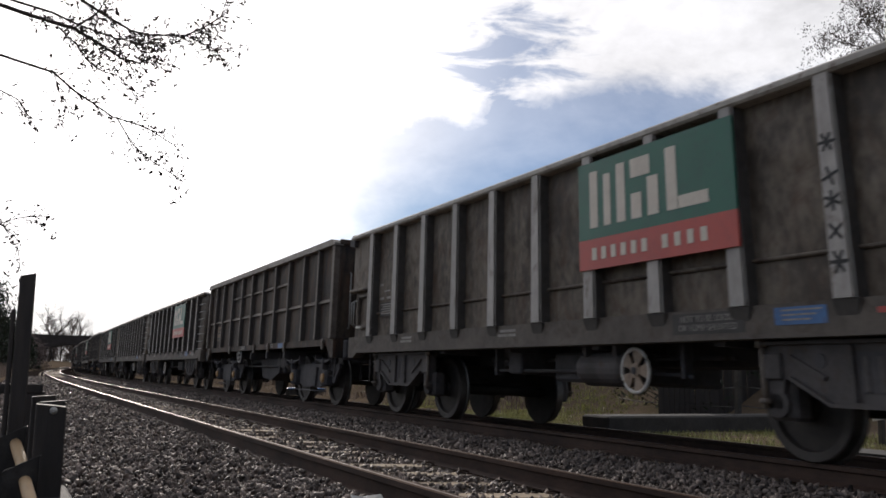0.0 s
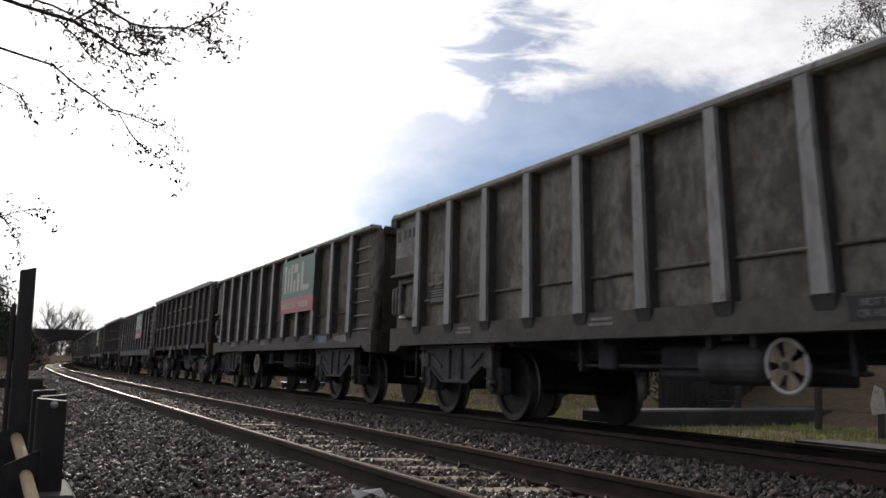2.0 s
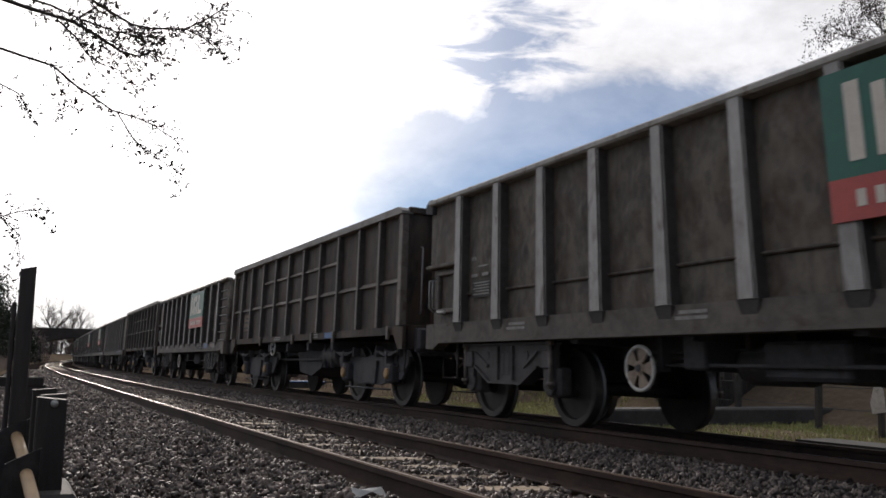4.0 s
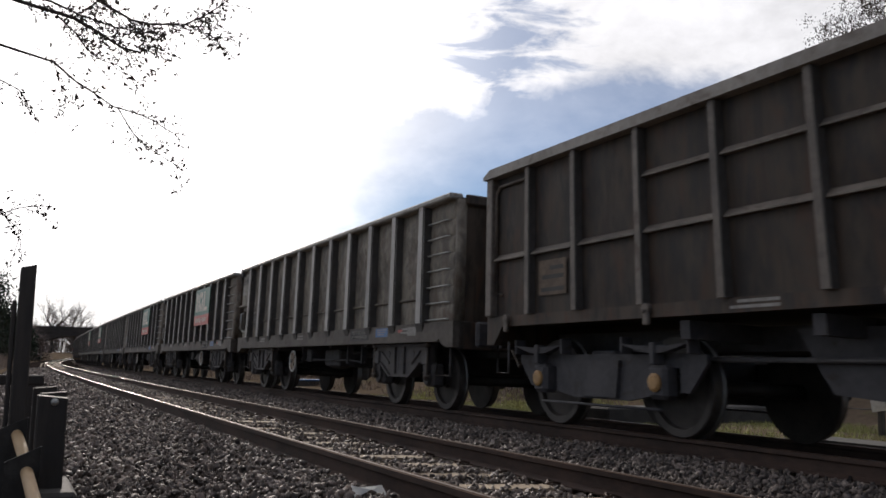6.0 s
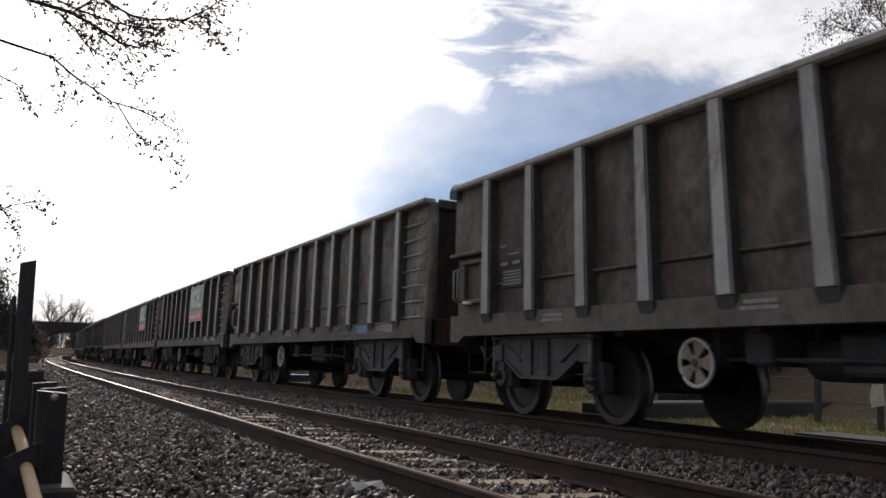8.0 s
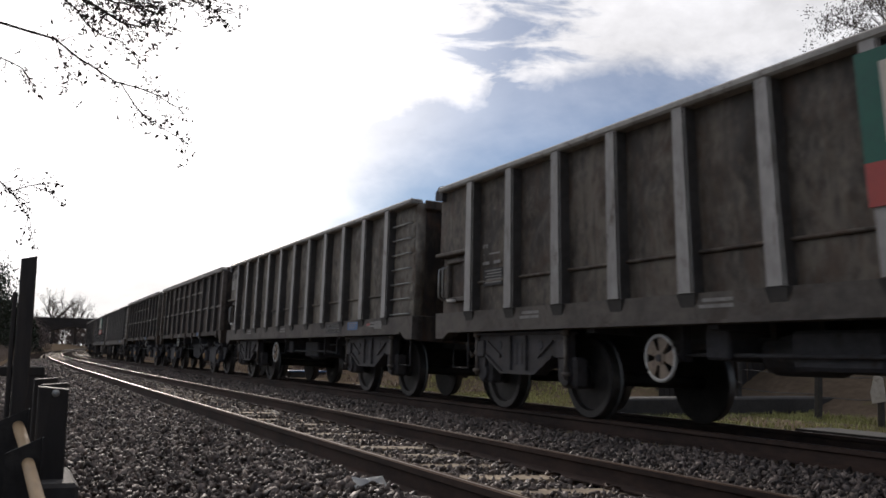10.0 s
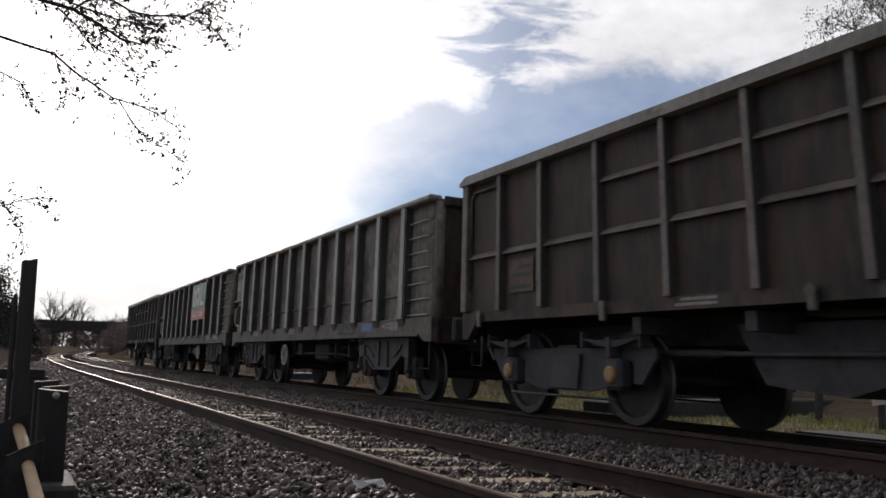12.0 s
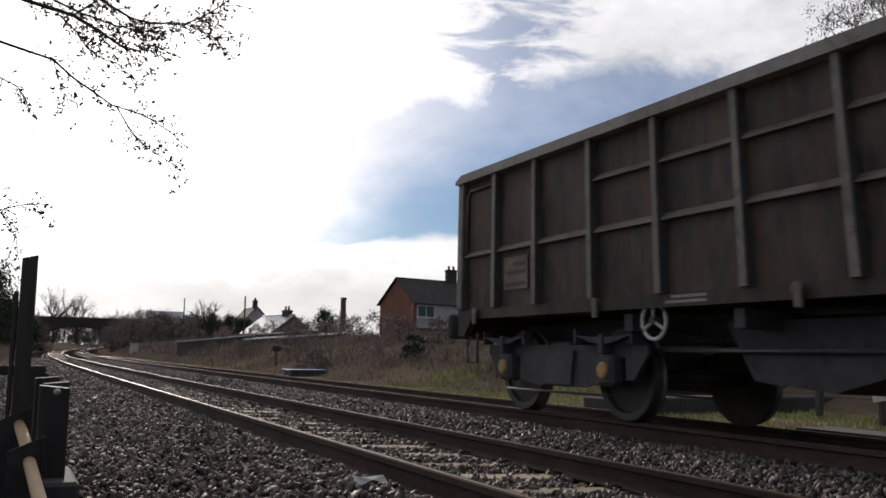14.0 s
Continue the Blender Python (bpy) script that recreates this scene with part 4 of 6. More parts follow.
def wagon_thin(wheel_front=False, tall=0.0):
    """Older brown bogie box wagon with narrow posts and level side rails. Its leading end is at -x."""
    L = 11.1
    w = thing("box_wagon", "dark rusty brown steel bogie box wagon with narrow side posts", "railway wagon", "wagons of the train")
    half = 1.28
    h = half - 0.09
    bm = bmesh.new()
    box_shell(bm, -L / 2 + 0.02, L / 2 - 0.02, h - 0.012, 1.12, 2.82)
    posts = [-L / 2 + e for e in (0.97, 1.89, 2.95, 3.99, 5.03, 6.07, 7.11, 8.15, 9.21, 10.13)]
    ends = [-L / 2 + 0.1] + posts + [L / 2 - 0.1]
    for side in (-1, 1):
        for k, (a, b) in enumerate(zip(ends, ends[1:])):
            dented(bm, a + 0.05, b - 0.05, side * h, 1.90, 2.80, 8, 8, 0.016 * side, 2.3 * k + side)
            dented(bm, a + 0.05, b - 0.05, side * h, 1.15, 1.83, 8, 6, 0.012 * side, 5.1 * k + side)
    bmesh.ops.recalc_face_normals(bm, faces=bm.faces[:])
    part("body", bm, "thinplate", w)
    bm = bmesh.new()
    prism(bm, [(-0.05, 1.17), (0.05, 1.17), (0.045, 2.81), (-0.045, 2.81)], "y", h - 0.02, half)
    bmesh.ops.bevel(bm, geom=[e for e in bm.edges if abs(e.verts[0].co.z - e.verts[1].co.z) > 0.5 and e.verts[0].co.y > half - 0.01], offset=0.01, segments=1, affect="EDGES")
    # shade on the flank away from the sun is put in by colour
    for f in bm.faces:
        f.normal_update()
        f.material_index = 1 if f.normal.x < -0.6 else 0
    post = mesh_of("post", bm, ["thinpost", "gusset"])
    bm = bmesh.new()
    box(bm, (-0.07, h - 0.05, 1.17), (0.07, half, 2.81), 0.012)
    end_post = mesh_of("end_post", bm, "thinpost")
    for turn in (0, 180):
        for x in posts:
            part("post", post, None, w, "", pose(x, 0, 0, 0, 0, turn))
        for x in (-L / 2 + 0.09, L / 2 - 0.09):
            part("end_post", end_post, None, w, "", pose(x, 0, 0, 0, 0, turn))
    for side in (-1, 1):
        def band(a, b):
            return min(side * a, side * b), max(side * a, side * b)
        bm = bmesh.new()
        y = band(h - 0.06, half + 0.03)
        prism(bm, [(-L / 2 - 0.02, 2.79), (L / 2 + 0.02, 2.79), (L / 2 + 0.02, 2.83), (L / 2 - 0.14, 2.90), (-L / 2 + 0.14, 2.90), (-L / 2 - 0.02, 2.83)], "y", *y)
        part("top_rail", bm, "thinrail", w)
        for k, (a, b) in enumerate(zip(ends, ends[1:])):
            for z in ((1.83,) if not 3 <= k <= 7 else (1.83, 2.36)):
                bm = bmesh.new()
                y = band(h - 0.01, h + 0.06)
                prism(bm, [(y[1] if side > 0 else y[0], z + 0.01), (side * (h - 0.01), z + 0.075), (side * (h - 0.01), z - 0.005), (y[1] if side > 0 else y[0], z - 0.005)], "x", a + 0.05, b - 0.05)
                part("side_rail", bm, "thinpost", w)
        bm = bmesh.new()
        y = band(h - 0.05, half - 0.05)
        prism(bm, [(-L / 2, 1.17), (L / 2, 1.17), (L / 2, 0.84), (L / 2 - 0.16, 0.84), (L / 2 - 0.36, 1.05), (-L / 2 + 0.36, 1.05), (-L / 2 + 0.16, 0.84), (-L / 2, 0.84)], "y", *y)
        part("solebar", bm, "thinplate", w)
        for k, x in enumerate(np.linspace(-L / 2 + 0.5, L / 2 - 0.5, 9)):
            if k % 2 == 0 or k == 3:
                bm = bmesh.new()
                disc(bm, [(0.05, side * (half - 0.05)), (0.05, side * (half + 0.0))], (x, 0, 1.13), sides=10)
                box(bm, (x - 0.04, band(half - 0.04, half)[0], 0.98), (x + 0.04, band(half - 0.04, half)[1], 1.13), 0.01)
                part("tie_bracket", bm, "thinpost", w)
        for s in (-1, 1):
            bm = bmesh.new()
            xe = s * (L / 2 + 0.05)
            tube(bm, [(s * L / 2, side * (h - 0.22), 2.36), (xe, side * (h - 0.22), 2.34), (xe, side * (h - 0.22), 1.38), (s * L / 2, side * (h - 0.22), 1.36)], 0.014, 6)
            part("grab_rail", bm, "galv", w)
        bm = bmesh.new()
        xe = L / 2 - 0.42
        tube(bm, [(posts[-1] + 0.12, side * (h + 0.03), 2.68), (xe + 0.16, side * (h + 0.03), 2.68), (xe + 0.24, side * (h + 0.03), 2.6), (xe + 0.24, side * (h + 0.03), 1.45), (xe + 0.1, side * (h + 0.03), 1.42)], 0.018, 8)
        part("conduit", bm, "thinpost", w)
    for s in (-1, 1):
        x = s * L / 2
        bm = bmesh.new()
        box(bm, (min(x, x - 0.1 * s), -h, 0.84), (max(x, x - 0.1 * s), h, 1.2), 0.01)
        box(bm, (min(x - 0.05 * s, x + 0.03 * s), -h, 2.80), (max(x - 0.05 * s, x + 0.03 * s), h, 2.90), 0.015)
        for yy in (-0.75, -0.25, 0.25, 0.75):
            box(bm, (min(x, x + 0.06 * s), yy - 0.05, 1.2), (max(x, x + 0.06 * s), yy + 0.05, 2.8), 0.01)
        part("end_frame", bm, "thinplate", w)
        for yy in (-0.87, 0.87):
            bm = bmesh.new()
            disc(bm, [(0.10, 0.0), (0.10, 0.40 * s)], (x, yy, 0.98), axis="x", sides=18)
            box(bm, (min(x + 0.37 * s, x + 0.45 * s), yy - 0.30, 0.82), (max(x + 0.37 * s, x + 0.45 * s), yy + 0.30, 1.14), 0.03)
            box(bm, (min(x, x + 0.06 * s), yy - 0.17, 0.81), (max(x, x + 0.06 * s), yy + 0.17, 1.15), 0.01)
            part("buffer", bm, "under", w)
    underframe(w, L, 0.78)
    corner_steps(w, L, h - 0.05, 0.10, 0.26, 0.52, 0.88)
    bogie_thin(w, -L / 2 + 1.9)
    bogie_thin(w, L / 2 - 1.9)
    handwheel(w, -L / 2 + 3.75 if wheel_front else L / 2 - 3.8, 1.17, 0.94, 0.165, 3, "white")
    bm = bmesh.new()
    disc(bm, [(0.05, 0.0), (0.19, 0.06), (0.21, 0.1), (0.21, 0.9), (0.19, 0.96), (0.05, 1.0)], (-1.9, 0.75, 0.78), axis="x", sides=20)
    part("air_reservoir", bm, "bogie", w)
    bm = bmesh.new()
    prism(bm, [(-0.7, 0.95), (1.3, 0.95), (1.0, 0.45), (0.2, 0.38), (-0.4, 0.55)], "y", 0.2, 0.75)
    box(bm, (0.4, -0.9, 0.6), (1.0, 0.3, 0.95), 0.03)
    tube(bm, [(-3.0, 0.8, 0.7), (3.0, 0.8, 0.7)], 0.025, 6)
    for x in (-1.6, -1.2):
        box(bm, (x - 0.02, 0.9, 0.55), (x + 0.02, 0.96, 1.0))
    part("brake_gear", bm, "under", w)
    face = half - 0.05
    for x, wd in ((-L / 2 + 4.2, 0.2), (L / 2 - 4.3, 0.26)):
        bm = bmesh.new()
        for j in range(2):
            box(bm, (x - wd, face, 1.08 + 0.045 * j), (x + wd - 0.08 * j, face + 0.003, 1.105 + 0.045 * j))
        part("small_stencil", bm, "stencil", w)
    # stained panel in the last bay but one
    px, py = (posts[-1] + posts[-2]) / 2 + 0.03, h + 0.018
    bm = bmesh.new()
    box(bm, (px - 0.27, py, 1.36), (px + 0.27, py + 0.004, 1.74))
    panel = part("data_panel", bm, "tan", w, "rust-stained tan panel with dark bars")
    for a, b, z in ((-0.22, 0.05, 1.65), (-0.22, 0.2, 1.555), (-0.22, 0.22, 1.42)):
        bm = bmesh.new()
        box(bm, (px + a, py + 0.004, z - 0.022), (px + b, py + 0.006, z + 0.022))
        part("text_line", bm, "blackpanel", panel)
    bm = bmesh.new()
    box(bm, (-L / 2 + 3.1, face, 1.06), (-L / 2 + 3.6, face + 0.003, 1.16))
    part("label", bm, "blueplate", w, "blue information label")
    # some of the kind have a higher rim
    seen = set()
    for o in w.children:
        if tall and o.type == "MESH" and o.data.name not in seen:
            seen.add(o.data.name)
            for v in o.data.vertices:
                if v.co.z > 2.5:
                    v.co.z += tall
    return w


WIDE_PITCH, THIN_PITCH = 12.7926, 12.0723
# kind of each wagon from the head of what is seen: m board, w plain, t thin, l thin with a lower rim, g board and a sprayed scrawl; capitals carry their handwheel towards the front
ORDER = "MtmWmtmtmTwNmwmmwlLwgl"
TRAIN = []


def build_train():
    models = {"M": wagon_wide(True, True, tag=True), "N": wagon_wide(True, True), "m": wagon_wide(True, False), "W": wagon_wide(False, True, emblem=True),
              "w": wagon_wide(False, False, emblem=True), "t": wagon_thin(tall=0.048), "l": wagon_thin(),
              "T": wagon_thin(True, 0.048), "L": wagon_thin(True), "g": wagon_wide(True, True, scrawl=True)}
    centre, used, last = 8.3817, set(), 0.0
    for c in ORDER:
        half = (THIN_PITCH if c in "tTlL" else WIDE_PITCH) / 2
        centre += last + (half if last else 0.0)
        last = half
        if c in used:
            w = copy_thing(models[c], pose(0, 0, 0))
        else:
            w = models[c]
            used.add(c)
        TRAIN.append((w, centre, 0.46 if c in "tTlL" else 0.42))
    # the tail wagon hangs back on its coupling
    w, centre, radius = TRAIN[-1]
    TRAIN[-1] = (w, centre + 0.2, radius)


build_train()


def run(t):
    """Metres that the train has gone since the start: a slow train whose pace wavers a little."""
    waver = np.interp(t, [0, 0.5, 1, 1.5, 2, 2.5, 3, 5.5, 6, 6.5, 7, 7.5, 8, 10.5, 11, 11.5, 12, 12.5, 13, 13.5, 14],
                      [-0.035, 0.01, -0.05, 0.0, 0.01, 0.015, 0.03, -0.245, -0.29, 0.24, 0.24, 0.19, 0.12, -0.13, -0.09, -0.07, -0.045, -0.055, 0.05, -0.02, -0.12])
    return 19.94706 * t - 0.100478 * t * t + 0.0029352 * t ** 3 - waver


# ---- track bed ----
def sleeper_mesh(length=2.5):
    bm = bmesh.new()
    prism(bm, [(-0.14, -0.2), (0.14, -0.2), (0.12, 0.0), (-0.12, 0.0)], "y", -length / 2, length / 2)
    return mesh_of("sleeper", bm, "sleeper")


def build_sleepers():
    me = sleeper_mesh()
    for name, mid, cant, group in (("near_track", NEAR, CANT, ""), ("far_track", FAR, CANT, "")):
        t = thing(name, "line of worn concrete sleepers bedded in ballast", "railway track", kind="structure")
        count, s = 0, -4.15
        verts, faces = [], []
        while s < 230:
            m = on_line(s, mid, cant / 2 - 0.165, LEAN)
            if count < 150:
                part("sleeper", me, None, t, "", m)
            else:
                base = len(verts)
                verts += [m @ Vector((x, y, 0.0)) for x, y in ((-0.12, -1.25), (0.12, -1.25), (0.12, 1.25), (-0.12, 1.25))] + [m @ Vector((x, y, -0.1)) for x, y in ((-0.12, -1.25), (0.12, -1.25), (0.12, 1.25), (-0.12, 1.25))]
                faces += [(base, base + 1, base + 2, base + 3), (base, base + 4, base + 5, base + 1), (base + 2, base + 6, base + 7, base + 3)]
            count += 1
            s += 0.69
        far = raw("sleepers_far_off", verts, faces, "sleeper", t)
        far["kind"] = "stuff"


build_sleepers()


def build_clips():
    """Rail fastenings on the nearest sleepers."""
    bm = bmesh.new()
    box(bm, (-0.07, -0.10, 0.0), (0.07, 0.10, 0.012))
    for sy in (-1, 1):
        tube(bm, [(-0.04, sy * 0.06, 0.02), (-0.04, sy * 0.115, 0.035), (0.0, sy * 0.13, 0.02), (0.04, sy * 0.115, 0.035), (0.04, sy * 0.06, 0.02)], 0.009, 5)
    me = mesh_of("rail_clip", bm, "rail")
    t = thing("rail_fastenings", "rusty spring clips on sleepers beside the running rails", "rail clip")
    s = -4.15
    for k in range(40):
        for across, z in ((0.0, CANT - 0.163), (-GAUGE, -0.163)):
            if s > 2:
                part("rail_clip", me, None, t, "", on_line(s, across, z, LEAN))
        s += 0.69


build_clips()


def stone_shapes(rng, count):
    """A few broken stones as vertex and face lists."""
    out = []
    for _ in range(count):
        bm = bmesh.new()
        bmesh.ops.create_icosphere(bm, subdivisions=1, radius=1.0)
        v = np.array([p.co[:] for p in bm.verts])
        f = np.array([[q.index for q in g.verts] for g in bm.faces])
        bm.free()
        # cut flat by random planes
        for _ in range(10):
            n = rng.normal(size=3)
            n /= np.linalg.norm(n)
            d = v @ n - rng.uniform(0.2, 0.6)
            v = v - np.outer(np.maximum(d, 0), n)
        v *= rng.uniform(0.5, 1.75, 3)
        out.append((v, f))
    return out


def scatter(name, places, sizes, shapes, rng, mat, label, category):
    """Many loose stones as one object."""
    vs, fs, base = [], [], 0
    for p, r in zip(places, sizes):
        v, f = shapes[rng.integers(len(shapes))]
        q = rng.normal(size=4)
        q /= np.linalg.norm(q)
        w, x, y, z = q
        R = np.array([[1 - 2 * (y * y + z * z), 2 * (x * y - z * w), 2 * (x * z + y * w)], [2 * (x * y + z * w), 1 - 2 * (x * x + z * z), 2 * (y * z - x * w)], [2 * (x * z - y * w), 2 * (y * z + x * w), 1 - 2 * (x * x + y * y)]])
        vs.append(v @ R.T * r + p)
        fs.append(f + base)
        base += len(v)
    V, F = np.concatenate(vs), np.concatenate(fs)
    me = bpy.data.meshes.new(name)
    me.vertices.add(len(V))
    me.vertices.foreach_set("co", V.astype(np.float32).ravel())
    me.loops.add(F.size)
    me.loops.foreach_set("vertex_index", F.ravel().astype(np.int32))
    me.polygons.add(len(F))
    me.polygons.foreach_set("loop_start", np.arange(0, F.size, 3, dtype=np.int32))
    me.polygons.foreach_set("loop_total", np.full(len(F), 3, dtype=np.int32))
    me.materials.append(M[mat])
    me.update(calc_edges=True)
    me.validate()
    return tagged(new(name, me), label, category, kind="stuff")


def bed_height(o):
    """Top of the ballast across the line: level with the sleepers, lower at the shoulders and between the tracks."""
    tilt = CANT / GAUGE
    if o > 0.12:
        z = -0.118 + CANT - 0.02 - 0.09 * max(0.0, min(1.0, (o - 0.35) / 0.7)) - 0.03 * max(0.0, o - 1.05)
    elif o > -GAUGE - 0.12:
        z = -0.192 + tilt * (o + GAUGE)
    elif o > -GAUGE - SIX + 0.12:
        z = -0.128 + 0.035 * math.sin(math.pi * (o + GAUGE + 0.12) / -(SIX - 0.24))
    elif o > -2 * GAUGE - SIX - 0.12:
        z = -0.192 + tilt * (o + 2 * GAUGE + SIX)
    else:
        z = -0.14 - 0.06 * (-(2 * GAUGE + SIX + 0.12) - o)
    return z


def build_ballast():
    rng = np.random.default_rng(5)
    shapes = stone_shapes(rng, 14)
    places, sizes = [], []

    def fill(s0, s1, o0, o1, per, lo, hi):
        n = int((s1 - s0) * (o1 - o0) * per)
        for s, o, h in zip(rng.uniform(s0, s1, n), rng.uniform(o0, o1, n), rng.random(n)):
            r = rng.uniform(lo, hi)
            near_rail = min(abs(o - a) for a in (0.0, -GAUGE, -GAUGE - SIX, -2 * GAUGE - SIX))
            if near_rail < 0.085:
                continue
            between = -GAUGE < o < 0 or -2 * GAUGE - SIX < o < -GAUGE - SIX
            on_sleeper = abs((s + 4.15 + 0.345) % 0.69 - 0.345) < 0.06
            clear = 0.96 if abs(o - NEAR) < 0.52 and s < 30 else 0.4
            if between and on_sleeper and rng.random() < clear and near_rail > 0.10:
                continue
            lump = 0.02 * noise.noise(Vector((s * 1.3, o * 1.3, 0.0)))
            z = bed_height(o) + lump + (h ** 2) * 0.034 + 0.004
            p = line(s, o, z)
            places.append((p.x, p.y, p.z))
            sizes.append(r)
    fill(2.6, 7.0, -3.3, 2.35, 900, 0.012, 0.038)
    fill(7.0, 12.0, -3.4, 2.35, 620, 0.014, 0.04)
    fill(12.0, 20.0, -3.4, 2.4, 340, 0.018, 0.046)
    fill(20.0, 34.0, -3.2, 2.4, 110, 0.032, 0.06)
    fill(34.0, 70.0, -3.0, 2.4, 38, 0.05, 0.09)
    fill(4.0, 16.0, -7.2, -3.4, 260, 0.018, 0.04)
    fill(16.0, 50.0, -7.2, -3.2, 45, 0.04, 0.08)
    scatter("ballast", np.array(places), sizes, shapes, rng, "ballast", "loose grey-brown broken stone ballast round the sleepers", "ballast")
    # bed under the loose stones, near black for the shade among them
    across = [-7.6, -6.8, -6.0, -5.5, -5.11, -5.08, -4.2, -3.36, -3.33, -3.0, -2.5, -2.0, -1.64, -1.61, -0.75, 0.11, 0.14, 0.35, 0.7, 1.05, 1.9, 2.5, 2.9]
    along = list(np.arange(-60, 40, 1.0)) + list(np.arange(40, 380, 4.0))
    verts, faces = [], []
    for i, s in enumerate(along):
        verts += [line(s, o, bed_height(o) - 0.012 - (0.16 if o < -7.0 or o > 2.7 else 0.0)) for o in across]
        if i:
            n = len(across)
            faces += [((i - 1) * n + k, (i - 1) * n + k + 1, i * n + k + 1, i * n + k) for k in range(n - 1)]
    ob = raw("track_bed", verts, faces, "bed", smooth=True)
    tagged(ob, "compacted ballast bed coloured dark as shade between stones", "track bed", kind="structure")


build_ballast()


# ---- fence by the line ----
def build_fence():
    def post(name, x, y, w, d, z1, cut, label, z0=-0.5):
        bm = bmesh.new()
        prism(bm, [(y - w / 2, z0), (y + w / 2, z0), (y + w / 2 * 0.96, z1 - cut), (y - w / 2 * 0.96, z1)], "x", x - d / 2, x + d / 2)
        bmesh.ops.bevel(bm, geom=[e for e in bm.edges if abs(e.verts[0].co.z - e.verts[1].co.z) > 0.3], offset=0.008, segments=1, affect="EDGES")
        ob = part(name, bm, "timber")
        return tagged(ob, label, "fence post", "old crossing fence")
    post("fence_post", 5.48, 2.028, 0.084, 0.10, 1.17, 0.02, "tall dark creosoted timber fence post with slanted top")
    strip = bmesh.new()
    box(strip, (5.45, 2.072, 0.1), (5.53, 2.098, 0.97), 0.006)
    tagged(part("fence_batten", strip, "timber"), "dark timber batten nailed beside a tall post", "batten", "old crossing fence")
    stout = post("stout_post", 5.20, 1.872, 0.15, 0.13, 0.455, -0.015, "stout dark timber gate post with a pale bolt")
    bm = bmesh.new()
    disc(bm, [(0.02, 0.0), (0.018, -0.012), (0.008, -0.02)], (5.135, 1.862, 0.437), axis="x", sides=12)
    part("bolt_head", bm, "galv", stout, "pale steel bolt head")
    for x, y, z in ((5.9, 1.835, 0.465), (6.5, 1.86, 0.478), (7.2, 1.90, 0.483)):
        post("fence_post", x, y, 0.15, 0.09, z, 0.012, "short dark timber fence post in a row")
    for z, y0, y1, x in ((0.535, 1.885, 3.6, 6.1), (0.20, 2.08, 3.6, 5.6)):
        bm = bmesh.new()
        box(bm, (x, y0, z - 0.04), (x + 0.05, y1, z + 0.02), 0.008)
        tagged(part("fence_rail", bm, "timber"), "dark timber fence rail nailed across the posts", "fence rail", "old crossing fence")
    # pole carried by two steel plates
    bm = bmesh.new()
    tube(bm, [(3.5, 1.897, -0.10), (4.3, 1.945, 0.028), (4.9, 1.976, 0.110), (5.15, 1.994, 0.178), (5.425, 2.025, 0.255)], 0.03, 12)
    tagged(part("gate_pole", bm, "pole"), "weathered pale wooden pole held by steel plates", "pole", "old crossing fence")
    for x, y, z, k in ((4.9, 2.0, 0.145, 0.85), (5.41, 2.05, 0.262, 0.78)):
        bm = bmesh.new()
        prism(bm, [(y - 0.095 * k, z + 0.105 * k), (y - 0.095 * k, z - 0.16), (y + 0.03 * k, z - 0.4), (y + 0.09 * k, z - 0.4), (y + 0.09 * k, z + 0.02 * k)], "x", x - 0.006, x + 0.006)
        box(bm, (x - 0.03, y - 0.102 * k, z - 0.16), (x + 0.006, y - 0.094 * k, z + 0.105 * k))
        tagged(part("steel_bracket", bm, "steel"), "dark bent steel plate carrying the wooden pole", "bracket", "old crossing fence")
    bm = bmesh.new()
    box(bm, (4.95, 1.735, -0.45), (5.65, 2.0, 0.0), 0.02)
    tagged(part("concrete_block", bm, "footing"), "blackened concrete footing block at a gate post", "block")
    bm = bmesh.new()
    v = [bm.verts.new(p) for p in ((0, 0, 0), (0.12, 0.03, 0.03), (0.2, -0.02, 0.0), (0.22, 0.09, 0.035), (0.1, 0.12, 0.02), (0.02, 0.09, 0.045))]
    bm.faces.new((v[0], v[1], v[5]))
    bm.faces.new((v[1], v[4], v[5]))
    bm.faces.new((v[1], v[2], v[3]))
    bm.faces.new((v[1], v[3], v[4]))
    bmesh.ops.solidify(bm, geom=bm.faces[:], thickness=0.004)
    ob = part("litter", bm, "litter")
    ob.matrix_basis = pose(4.70, 0.36, -0.055, 8, 0, -80)
    tagged(ob, "crumpled white plastic scrap lying on the ballast", "litter")


build_fence()


